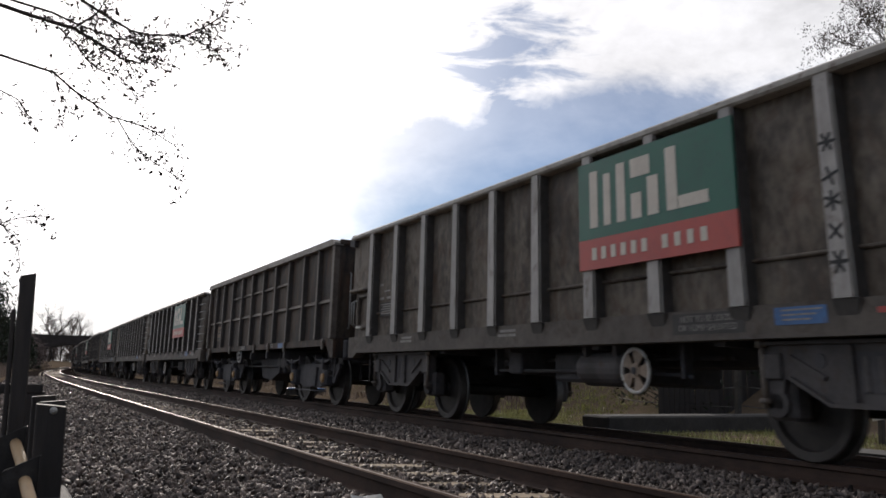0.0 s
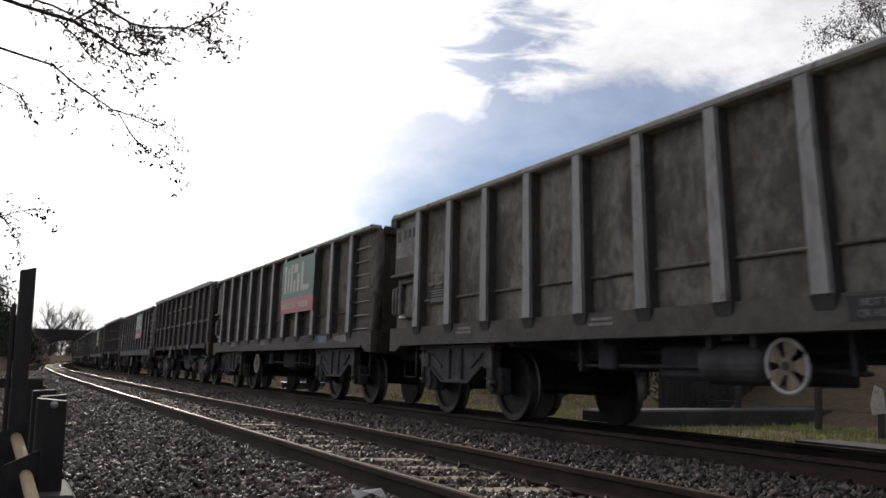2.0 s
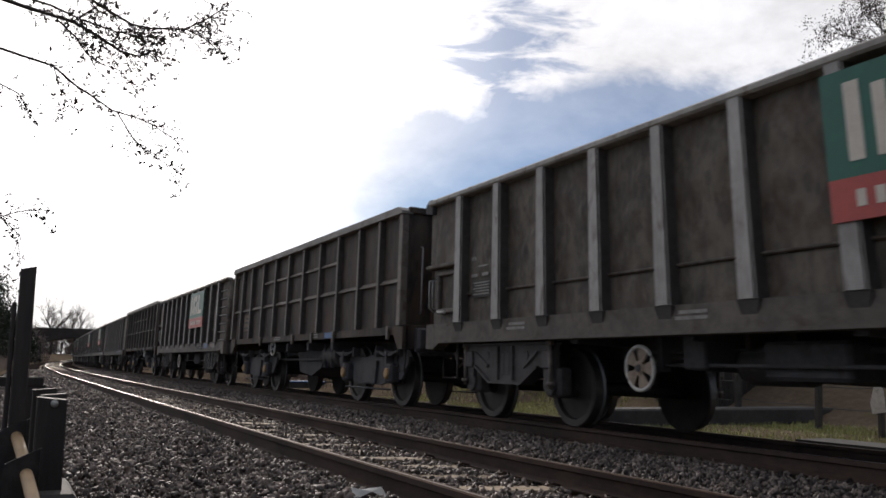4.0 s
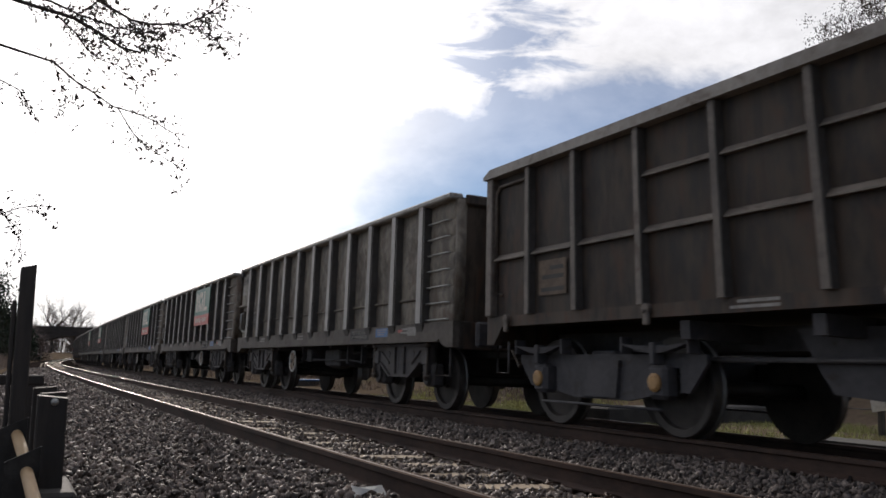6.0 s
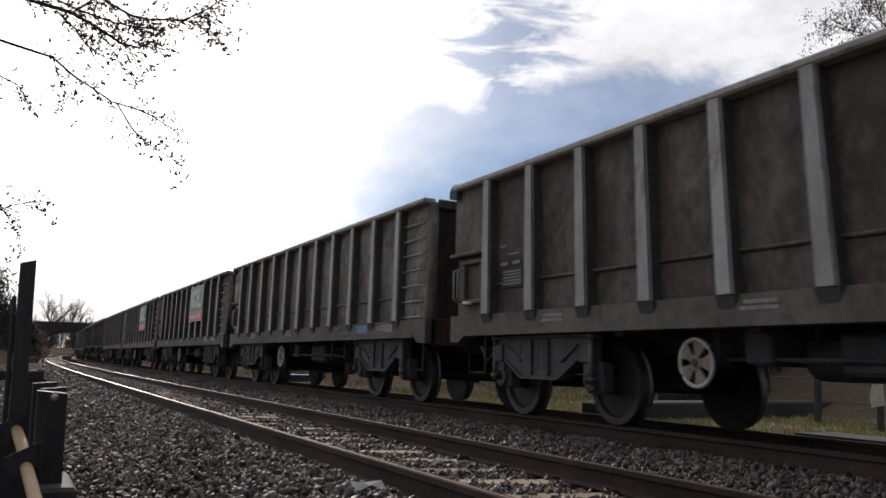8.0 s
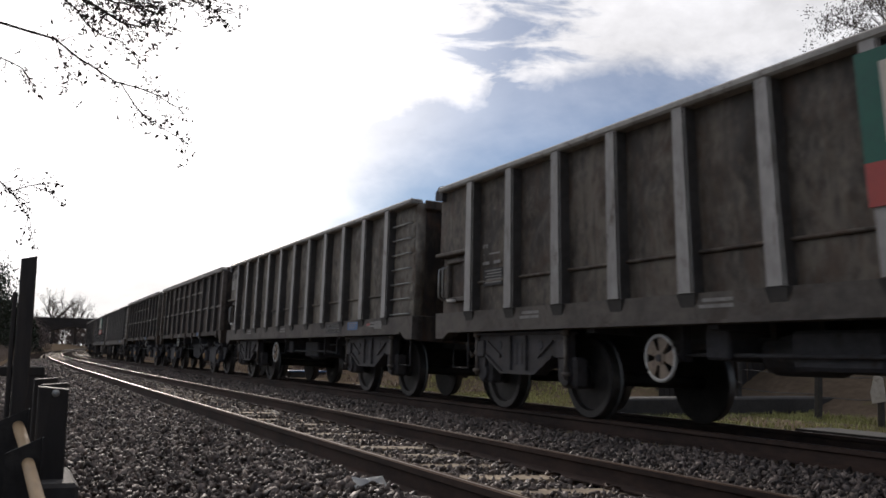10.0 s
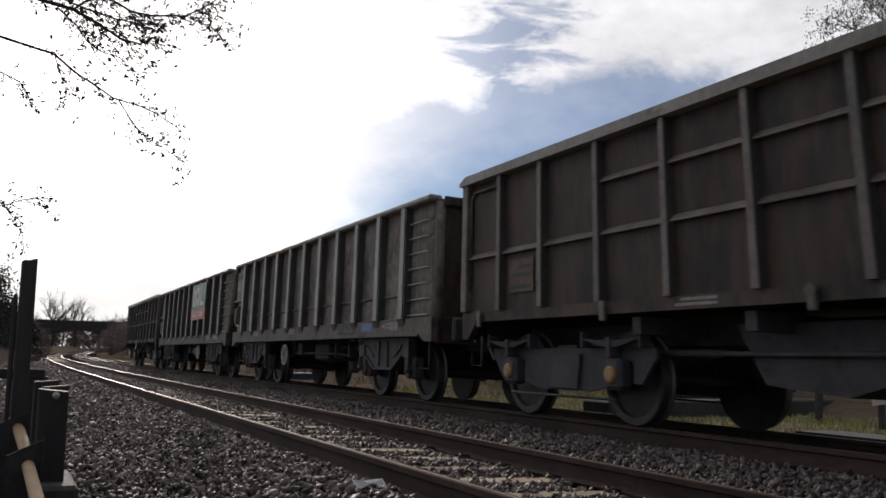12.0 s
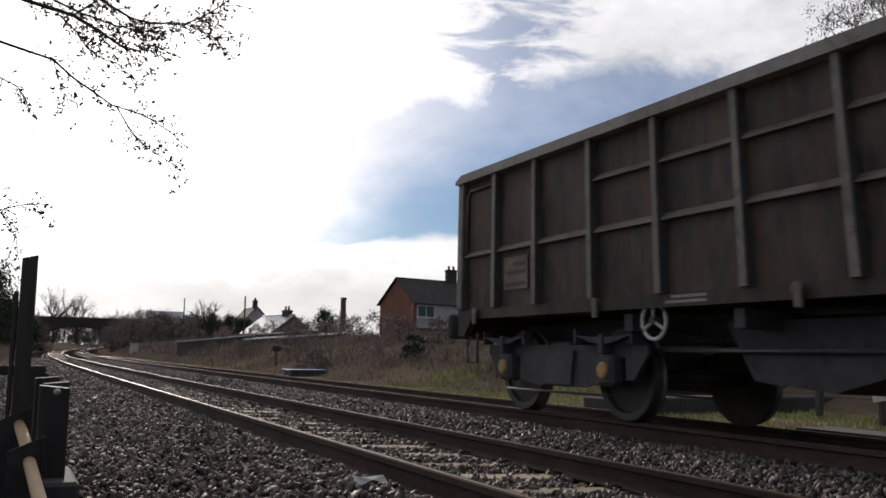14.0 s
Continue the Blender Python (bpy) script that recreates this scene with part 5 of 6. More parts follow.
# ---- beyond the far track ----
def build_lineside():
    bm = bmesh.new()
    box(bm, (-0.35, -7.0, 0.0), (0.35, 0.0, 0.30), 0.03)
    # darkest concrete: the shade on the beam's front is in its colour
    ob = part("concrete_beam", bm, "footing")
    ob.matrix_basis = pose(12.6, -6.75, -0.27, 0, 0, 3)
    tagged(ob, "low concrete beam across the verge, its shade in the colour", "beam")
    bm = bmesh.new()
    prism(bm, [(-0.3, 0.0), (0.3, 0.0), (0.3, 0.12), (-0.3, 0.12)], "x", -1.8, 1.8)
    ob = part("concrete_slab", bm, "concrete")
    ob.matrix_basis = pose(6.6, -7.1, -0.26, 0, 0, 0)
    tagged(ob, "flat grey concrete cable trough lid by the track", "trough lid")
    rng = random.Random(4)
    for k in range(7):
        x = 3.5 + 1.9 * k
        f = thing("wire_fence_post", "leaning grey concrete fence post with wire behind the platform", "fence post", "wire fence", at=pose(x, -10.0 - 0.05 * k, -0.3, rng.uniform(-2, 2), rng.uniform(-2, 2), 0))
        bm = bmesh.new()
        box(bm, (-0.05, -0.05, 0.0), (0.05, 0.05, 1.35), 0.012)
        part("shaft", bm, "concrete", f)
        for j, z in enumerate((0.45, 0.8, 1.15)):
            bm = bmesh.new()
            tube(bm, [(0.05, 0.0, z), (1.0, 0.0, z - 0.03), (1.9, -0.05, z)], 0.008, 4)
            part("wire", bm, "steel", f)
    s = thing("lineside_marker", "small white marker post standing in grass beside platform", "marker", at=pose(9.4, -9.6, -0.25))
    bm = bmesh.new()
    box(bm, (-0.04, -0.04, 0.0), (0.04, 0.04, 0.55), 0.01)
    part("stake", bm, "concrete", s)
    bm = bmesh.new()
    prism(bm, [(-0.13, 0.38), (0.10, 0.34), (0.13, 0.50), (0.05, 0.78), (-0.09, 0.72)], "y", 0.045, 0.06)
    part("plate", bm, "white", s, "chipped white plate")
    p = thing("lineside_post", "short weathered timber post with a small board on the bank", "post", at=pose(42.0, -9.3, bank(-9.3 - line(42.0).y, 42.0)))
    bm = bmesh.new()
    box(bm, (-0.06, -0.06, -0.3), (0.06, 0.06, 1.0), 0.015)
    part("shaft", bm, "tan", p)
    bm = bmesh.new()
    box(bm, (-0.10, -0.2, 0.78), (-0.06, 0.2, 1.02), 0.01)
    part("board", bm, "timber", p, "dark small board")
    c = thing("location_cabinet", "small pale grey trackside equipment cabinet on a plinth", "cabinet", at=Matrix.Translation(line(118.0, -9.6, -0.2)))
    bm = bmesh.new()
    box(bm, (-0.35, -0.45, 0.0), (0.35, 0.45, 1.5), 0.03)
    part("case", bm, "white", c)
    bm = bmesh.new()
    box(bm, (-0.42, -0.52, 1.5), (0.42, 0.52, 1.58), 0.02)
    part("lid", bm, "white", c)
    b = thing("cable_box", "blue-topped grey cable box lying beside the far track", "box", at=Matrix.Translation(line(34.0, -8.2, -0.25)))
    bm = bmesh.new()
    box(bm, (-0.5, -0.7, 0.0), (0.5, 0.7, 0.22), 0.02)
    part("case", bm, "concrete", b)
    bm = bmesh.new()
    box(bm, (-0.55, -0.75, 0.22), (0.55, 0.75, 0.27), 0.01)
    part("lid", bm, "blueplate", b, "blue lid")


build_lineside()


def blades(name, count, place, height, width, mat, label, seed, lean=0.5, per=4):
    """Tufts of thin curved blades as one object; place(rng) gives a spot on the ground."""
    rng = np.random.default_rng(seed)
    verts, faces = [], []
    for _ in range(count):
        p, k = place(rng)
        for _ in range(per):
            a = rng.uniform(0, 2 * math.pi)
            hgt = height * k * rng.uniform(0.5, 1.2)
            w = width * rng.uniform(0.7, 1.3)
            d = Vector((math.cos(a), math.sin(a), 0))
            side = Vector((-d.y, d.x, 0)) * w
            q = Vector(p) + Vector((rng.normal(0, 0.05), rng.normal(0, 0.05), -0.03))
            l = lean * hgt * rng.uniform(0.2, 1.0)
            b = len(verts)
            verts += [q - side, q + side, q + d * l * 0.4 + Vector((0, 0, hgt * 0.6)) + side * 0.6, q + d * l * 0.4 + Vector((0, 0, hgt * 0.6)) - side * 0.6, q + d * l + Vector((0, 0, hgt))]
            faces += [(b, b + 1, b + 2, b + 3), (b + 3, b + 2, b + 4)]
    return tagged(raw(name, verts, faces, mat), label, "grass" if "grass" in name else "undergrowth", kind="stuff")


def on_bank(rng, s0, s1, o0, o1, power=1.0):
    s = s0 + (s1 - s0) * rng.random() ** power
    o = rng.uniform(o0, o1)
    p = line(s, o)
    p.z = bank(o, s)
    return p, s


def build_growth():
    blades("bank_grass", 8000, lambda r: (lambda p, s: (p, 0.8 + s / 100))(*on_bank(r, 20, 135, -19.0, -8.2, 1.2)), 0.22, 0.012, "grass", "pale dry winter grass covering the railway bank", 11, 0.9)
    blades("verge_grass", 6500, lambda r: (lambda p, s: (p, 1.0))(*on_bank(r, 6, 25, -11.5, -7.2, 1.0)), 0.10, 0.009, "lush", "short green grass along the edge of the track", 12)
    blades("bramble_growth", 12000, lambda r: (lambda p, s: (p, 0.5 + 0.9 * max(0.0, noise.noise(Vector((p.x * 0.12, p.y * 0.2, 1.0))) + 0.4)))(*on_bank(r, 20, 145, -20.0, -9.8, 1.2)), 0.55, 0.010, "scrub", "brown tangled brambles and dead stems on the bank", 13, 1.3, 5)
    blades("left_grass", 2600, lambda r: (lambda p, s: (p, 1.0 + s / 60))(*on_bank(r, 8, 120, 2.9, 9.0, 1.2)), 0.35, 0.012, "grass", "rank dull grass between the ballast and the hedge", 14)


build_growth()


# ---- trees and shrubs ----
def limbs(verts, faces, pts, radii, sides=4):
    """Adds a tapered bar along pts to plain lists."""
    base = len(verts)
    for i, p in enumerate(pts):
        d = (pts[min(i + 1, len(pts) - 1)] - pts[max(i - 1, 0)]).normalized()
        side = d.cross(Vector((0, 0, 1)) if abs(d.z) < 0.9 else Vector((1, 0, 0))).normalized()
        up = side.cross(d)
        for k in range(sides):
            a = 2 * math.pi * k / sides
            verts.append(p + radii[i] * (math.cos(a) * side + math.sin(a) * up))
    for i in range(len(pts) - 1):
        for k in range(sides):
            j = (k + 1) % sides
            faces.append((base + i * sides + k, base + i * sides + j, base + (i + 1) * sides + j, base + (i + 1) * sides + k))


def leaves(verts, faces, rng, at, size, count, spread):
    """Adds small folded leaves about a place."""
    for _ in range(count):
        p = at + Vector(rng.normal(0, spread, 3))
        d = Vector(rng.normal(0, 1, 3)).normalized()
        e = d.orthogonal().normalized()
        e = (e * math.cos(rng.uniform(0, 6.28)) + d.cross(e) * math.sin(rng.uniform(0, 6.28))).normalized()
        s = size * rng.uniform(0.6, 1.3)
        b = len(verts)
        verts += [p - d * s, p + e * s * 0.45, p + d * s, p - e * s * 0.45]
        faces.append((b, b + 1, b + 2, b + 3))


def grow(rng, verts, faces, ends, p, d, length, radius, depth, spread=0.55, lift=0.12, sides=5):
    """A limb that forks until it is a twig; ends collects the tips."""
    n = 4
    pts, radii, q = [p], [radius], d
    for i in range(n):
        q = (q + Vector(rng.normal(0, 0.12, 3)) + Vector((0, 0, lift * 0.3))).normalized()
        pts.append(pts[-1] + q * (length / n))
        radii.append(radius * (1 - 0.45 * (i + 1) / n))
    limbs(verts, faces, pts, radii, sides if depth > 1 else 3)
    if depth == 0:
        ends.append(pts[-1])
        ends.append(pts[-2])
        return
    for _ in range(4):
        i = int(rng.integers(2, n + 1))
        e = (q + Vector(rng.normal(0, spread, 3)) + Vector((0, 0, lift))).normalized()
        grow(rng, verts, faces, ends, pts[i], e, length * rng.uniform(0.55, 0.8), radii[i] * 0.70, depth - 1, spread, lift, sides)


def bare_tree(at, height, seed, label, depth=5):
    rng = np.random.default_rng(seed)
    t = thing("bare_tree", label, "tree", "bare trees", at=Matrix.Translation(at))
    tv, tf, cv, cf, ends = [], [], [], [], []
    r = height * 0.024
    pts = [Vector((0, 0, -0.4)), Vector((0.03 * height * rng.normal(), 0.02 * height * rng.normal(), height * 0.16)), Vector((0.03 * height * rng.normal(), 0.03 * height * rng.normal(), height * 0.34))]
    limbs(tv, tf, pts, [r * 1.3, r, r * 0.8], 8)
    raw("trunk", tv, tf, "bark", t, smooth=True)
    for k in range(5):
        a = 2 * math.pi * k / 5 + rng.uniform(-0.3, 0.3)
        grow(rng, cv, cf, ends, pts[1 + k % 2], Vector((0.55 * math.cos(a), 0.55 * math.sin(a), 0.9)).normalized(), height * 0.27, r * 0.7, depth - 1, 0.42, 0.16)
    raw("crown", cv, cf, "twig", t)
    return t


def leafy_tree(at, height, width, seed, label, mat="evergreen", name="evergreen_tree", clumps=90, leaf=0.16, per=26, group=""):
    rng = np.random.default_rng(seed)
    t = thing(name, label, "tree" if "tree" in name else "shrub", group, at=Matrix.Translation(at))
    tv, tf, cv, cf = [], [], [], []
    limbs(tv, tf, [Vector((0, 0, -0.3)), Vector((0.05, 0, height * 0.4)), Vector((0, 0.08, height * 0.85))], [height * 0.022, height * 0.016, height * 0.006], 7)
    for _ in range(clumps):
        z = rng.uniform(0.12, 1.0)
        w = width * (1.05 - z ** 2.2) ** 0.6 * math.sqrt(rng.uniform(0.15, 1.0))
        a = rng.uniform(0, 2 * math.pi)
        p = Vector((w * math.cos(a), w * math.sin(a), height * z))
        p += Vector(rng.normal(0, 0.05 * height, 3))
        limbs(tv, tf, [Vector((0, 0, max(0.1, p.z - 0.25 * height))), p], [height * 0.006, height * 0.002], 3)
        leaves(cv, cf, rng, p, leaf, per, 0.075 * height)
    raw("trunk", tv, tf, "bark", t)
    raw("crown", cv, cf, mat, t)
    return t


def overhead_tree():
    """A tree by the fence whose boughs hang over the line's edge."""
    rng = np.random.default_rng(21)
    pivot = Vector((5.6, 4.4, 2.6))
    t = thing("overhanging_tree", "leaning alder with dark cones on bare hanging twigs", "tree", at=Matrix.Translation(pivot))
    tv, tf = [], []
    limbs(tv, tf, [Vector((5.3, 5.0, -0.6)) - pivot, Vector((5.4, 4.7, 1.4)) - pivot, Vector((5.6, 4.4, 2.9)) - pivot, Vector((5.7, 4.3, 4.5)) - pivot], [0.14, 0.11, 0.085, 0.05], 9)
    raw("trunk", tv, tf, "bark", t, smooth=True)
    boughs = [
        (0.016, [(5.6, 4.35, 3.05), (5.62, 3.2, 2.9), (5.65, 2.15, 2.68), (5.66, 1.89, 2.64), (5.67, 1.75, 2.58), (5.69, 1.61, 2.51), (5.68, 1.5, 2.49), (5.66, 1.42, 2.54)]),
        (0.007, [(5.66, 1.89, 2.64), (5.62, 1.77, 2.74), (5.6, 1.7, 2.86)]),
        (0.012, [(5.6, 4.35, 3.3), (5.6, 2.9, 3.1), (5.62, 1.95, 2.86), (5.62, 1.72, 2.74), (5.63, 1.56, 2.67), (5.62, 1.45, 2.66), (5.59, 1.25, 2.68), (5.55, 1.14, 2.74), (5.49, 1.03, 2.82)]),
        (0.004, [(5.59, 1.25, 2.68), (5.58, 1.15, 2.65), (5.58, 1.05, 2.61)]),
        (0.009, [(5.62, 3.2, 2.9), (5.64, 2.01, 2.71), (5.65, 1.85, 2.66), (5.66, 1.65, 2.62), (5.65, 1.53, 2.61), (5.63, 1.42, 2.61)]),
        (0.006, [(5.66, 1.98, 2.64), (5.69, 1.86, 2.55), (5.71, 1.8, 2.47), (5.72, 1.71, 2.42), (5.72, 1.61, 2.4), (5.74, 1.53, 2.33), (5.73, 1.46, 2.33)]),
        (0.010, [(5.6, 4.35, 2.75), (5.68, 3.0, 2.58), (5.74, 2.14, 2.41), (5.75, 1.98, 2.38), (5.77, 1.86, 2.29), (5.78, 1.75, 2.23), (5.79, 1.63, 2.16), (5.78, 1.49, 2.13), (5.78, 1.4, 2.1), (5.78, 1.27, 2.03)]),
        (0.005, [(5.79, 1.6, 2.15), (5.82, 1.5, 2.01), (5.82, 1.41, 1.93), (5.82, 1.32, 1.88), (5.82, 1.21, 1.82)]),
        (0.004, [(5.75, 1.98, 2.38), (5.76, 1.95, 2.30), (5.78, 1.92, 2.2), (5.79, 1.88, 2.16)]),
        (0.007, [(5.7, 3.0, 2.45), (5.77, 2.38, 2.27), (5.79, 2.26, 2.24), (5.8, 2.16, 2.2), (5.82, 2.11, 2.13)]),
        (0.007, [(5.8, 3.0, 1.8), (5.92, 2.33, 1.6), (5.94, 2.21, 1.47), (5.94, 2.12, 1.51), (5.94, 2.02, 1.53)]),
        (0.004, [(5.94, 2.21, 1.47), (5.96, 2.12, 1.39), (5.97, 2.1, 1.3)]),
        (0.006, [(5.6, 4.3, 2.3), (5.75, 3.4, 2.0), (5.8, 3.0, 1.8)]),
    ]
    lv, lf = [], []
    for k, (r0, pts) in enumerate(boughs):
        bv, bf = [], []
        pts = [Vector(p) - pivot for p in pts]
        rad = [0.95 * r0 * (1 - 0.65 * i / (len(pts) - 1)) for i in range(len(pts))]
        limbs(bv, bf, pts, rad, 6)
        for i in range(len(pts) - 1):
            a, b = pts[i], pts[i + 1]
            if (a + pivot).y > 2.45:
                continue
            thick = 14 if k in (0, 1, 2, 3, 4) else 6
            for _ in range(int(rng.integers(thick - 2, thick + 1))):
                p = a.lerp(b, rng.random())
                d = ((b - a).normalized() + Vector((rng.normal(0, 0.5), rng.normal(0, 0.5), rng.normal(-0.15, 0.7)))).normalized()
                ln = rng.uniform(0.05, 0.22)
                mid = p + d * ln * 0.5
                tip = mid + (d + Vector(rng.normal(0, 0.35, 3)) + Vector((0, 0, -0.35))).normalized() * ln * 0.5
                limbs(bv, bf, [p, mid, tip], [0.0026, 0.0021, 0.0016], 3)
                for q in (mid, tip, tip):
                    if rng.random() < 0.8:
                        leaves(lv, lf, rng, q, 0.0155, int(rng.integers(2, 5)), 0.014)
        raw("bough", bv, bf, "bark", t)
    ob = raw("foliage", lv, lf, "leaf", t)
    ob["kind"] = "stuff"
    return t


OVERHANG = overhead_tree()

# far side of the line, behind the wagons
tall = thing("roadside_tree", "tall tree with dark feathery twigs behind the train", "tree", at=pose(19.0, -24.6, 1.2))


def build_roadside_tree():
    rng = np.random.default_rng(33)
    tv, tf, cv, cf, lv, lf, ends = [], [], [], [], [], [], []
    limbs(tv, tf, [Vector((0, 0, -0.5)), Vector((0.1, 0, 4)), Vector((0, 0.3, 8)), Vector((-0.1, 0.8, 11))], [0.26, 0.2, 0.13, 0.06], 9)
    raw("trunk", tv, tf, "bark", tall, smooth=True)
    for z, dx, dy in ((5.0, -0.5, 1.0), (6.0, -0.3, 1.0), (6.8, -0.8, 0.6), (7.4, 0.3, 1.0), (8.0, -0.2, 1.1), (8.8, -0.7, 0.8), (9.5, 0.2, 1.0), (6.4, 0.8, 0.3), (7.8, 0.7, -0.6), (8.6, -0.5, -0.8)):
        grow(rng, cv, cf, ends, Vector((0, 0.25, z)), Vector((dx, dy, 0.25)).normalized(), 2.1, 0.05, 3, 0.5, 0.05)
    raw("branchwork", cv, cf, "bark", tall)["kind"] = "stuff"
    for e in ends:
        leaves(lv, lf, rng, e, 0.042, 20, 0.12)
    ob = raw("foliage", lv, lf, "leaf", tall)
    ob["kind"] = "stuff"


build_roadside_tree()


def ground_at(x, y):
    s = x
    return Vector((x, y, bank(y - line(min(s, 379.0)).y, s)))


for k, (x, y, h, w) in enumerate(((128, 4.2, 10.4, 2.4), (118, 6.5, 9.0, 2.6), (138, 3.2, 8.0, 2.2), (150, 1.2, 6.4, 2.2), (162, -0.5, 5.0, 2.0), (108, 7.5, 8.0, 2.6), (170, 0.6, 6.0, 2.4))):
    leafy_tree(ground_at(x, y), h, w, 50 + k, "dark ivy-grown tree in the lineside hedge", clumps=110, leaf=0.22, per=26, group="lineside hedge")
for k, (x, y, h) in enumerate(((214, -6.5, 14.5), (217, -11.5, 13.6), (209, -3.0, 9.0), (213, -16.0, 8.5), (216, -20.5, 10.0), (210, -25.0, 10.2), (214, -28.5, 8.5), (152, -19.0, 7.5))):
    p = ground_at(x, y)
    p.z = 2.0
    bare_tree(p, h - 2.0 if h > 9 else h - 1.5, 70 + k, "leafless winter tree standing behind the brick bridge")
bare_tree(ground_at(128, -22.6), 8.0, 91, "slim leafless tree behind dark garden bushes", 4)
for k, (x, y, h, w, m) in enumerate(((150, -15.5, 4.6, 3.2, "scrub"), (146, -19.0, 4.2, 3.0, "evergreen"), (139, -17.5, 3.6, 3.0, "scrub"), (158, -17.5, 5.2, 3.2, "scrub"), (166, -16.0, 4.8, 3.0, "scrub"),
                                     (136, -21.5, 3.6, 2.4, "evergreen"), (118, -21.2, 3.9, 2.0, "evergreen"), (116, -23.2, 3.6, 2.0, "evergreen"), (112, -24.2, 3.0, 1.8, "evergreen"), (125, -20.0, 3.2, 2.2, "scrub"),
                                     (95, -29.0, 3.6, 1.6, "evergreen"), (143, -22.5, 4.0, 2.4, "evergreen"), (176, -15.0, 4.4, 3.0, "scrub"), (184, -17.0, 6.0, 3.6, "scrub"), (180, -22.0, 5.6, 3.6, "scrub"), (172, -24.0, 5.4, 3.6, "evergreen"), (160, -22.5, 5.2, 3.4, "scrub"), (152, -25.5, 5.0, 3.2, "evergreen"), (140, -26.0, 4.2, 3.0, "scrub"), (130, -26.5, 3.8, 2.8, "scrub"), (186, -1.2, 6.4, 3.2, "scrub"), (180, 2.0, 7.0, 3.4, "scrub"), (188, 3.0, 7.2, 3.6, "evergreen"), (184, -3.6, 4.6, 1.6, "scrub"))):
    leafy_tree(ground_at(x, y), h, w, 110 + k, "dark dense garden bush above the railway bank" if m == "evergreen" else "brown leafless thicket beside the railway bridge", m, "bush", 80, 0.10, 52, "garden bushes" if m == "evergreen" else "thickets")
for k in range(12):
    q = line(372.0, 34.0 - 5.5 * k)
    leafy_tree(q, 9.5 + 1.5 * math.sin(k * 2.1), 4.4, 180 + k, "distant dark woodland tree beyond the railway bridge", "scrub", "woodland_tree", 90, 0.45, 22, "distant wood")
for k, (x, y, h) in enumerate(((52, -13.2, 1.2), (44, -12.4, 1.0), (38, -13.0, 1.3), (34, -12.2, 1.0), (60, -12.8, 1.2), (29, -11.6, 0.9), (47, -14.2, 1.4), (70, -12.8, 1.2), (26.5, -12.6, 1.0), (36.5, -9.4, 0.7), (31, -14.5, 1.3), (22, -12.0, 1.1), (50, -16.0, 1.4), (56, -14.6, 1.5), (63, -14.8, 1.4), (35, -16.2, 1.0), (28, -14.0, 1.2), (75, -14.0, 1.3), (82, -13.2, 1.3), (45, -10.9, 0.8), (55, -10.8, 0.8))):
    leafy_tree(ground_at(x, y), h, 0.9 + 0.2 * (k % 3), 140 + k, "brown bramble thicket growing on the railway bank", "scrub", "bramble_bush", 46, 0.05, 30, "bank brambles")


# added shrubs that keep the low sun off the verge by the beam
for k, (x, y, h) in enumerate(((15.6, -10.8, 2.1), (14.6, -13.0, 2.4), (17.2, -12.6, 2.6), (12.8, -14.6, 2.4))):
    leafy_tree(ground_at(x, y), h, 1.2, 210 + k, "dark ragged evergreen shrub added to shade the verge", "evergreen", "shrub", 60, 0.06, 34, "verge shrubs")


leafy_tree(ground_at(28.6, -10.5), 0.85, 0.5, 230, "small dark evergreen seedling beside the far track", "evergreen", "bush", 40, 0.045, 34, "verge shrubs")


# ---- bridge ----
def build_bridge():
    m = on_line(192.0, 0.0, 0.0)
    b = thing("road_bridge", "sooty brick arch bridge carrying a road over the railway", "bridge", at=m)
    top, low = 6.35, -0.6
    mid, half, crown, spring = -3.0, 6.2, 4.7, 2.4
    bm = bmesh.new()
    pts = [(-46, low), (-46, top), (22, top), (22, low), (mid + half, low), (mid + half, spring)]
    n = 20
    for k in range(1, n):
        a = math.pi * k / n
        pts.append((mid + half * math.cos(a), spring + (crown - spring) * math.sin(a)))
    pts += [(mid - half, spring), (mid - half, low)]
    prism(bm, pts, "x", 0.0, 7.0)
    bmesh.ops.triangulate(bm, faces=bm.faces[:])
    part("wall", bm, "bluebrick", b)
    bm = bmesh.new()
    box(bm, (-0.12, -46, top), (0.45, 22, top + 0.16), 0.04)
    part("coping", bm, "concrete", b)
    bm = bmesh.new()
    box(bm, (-0.1, -46, top - 0.95), (0.0, 22, top - 0.75))
    part("string_course", bm, "bluebrick", b)
    for k in range(25):
        a = math.pi * (k + 0.5) / 25
        bm = bmesh.new()
        box(bm, (-0.06, -0.36, -0.25), (0.1, 0.36, 0.25), 0.02)
        part("voussoir", bm, "bluebrick", b, "", Matrix.Translation((0, mid + (half + 0.25) * math.cos(a), spring + (crown - spring + 0.25) * math.sin(a))) @ Matrix.Rotation(a - math.pi / 2, 4, "X"))


build_bridge()


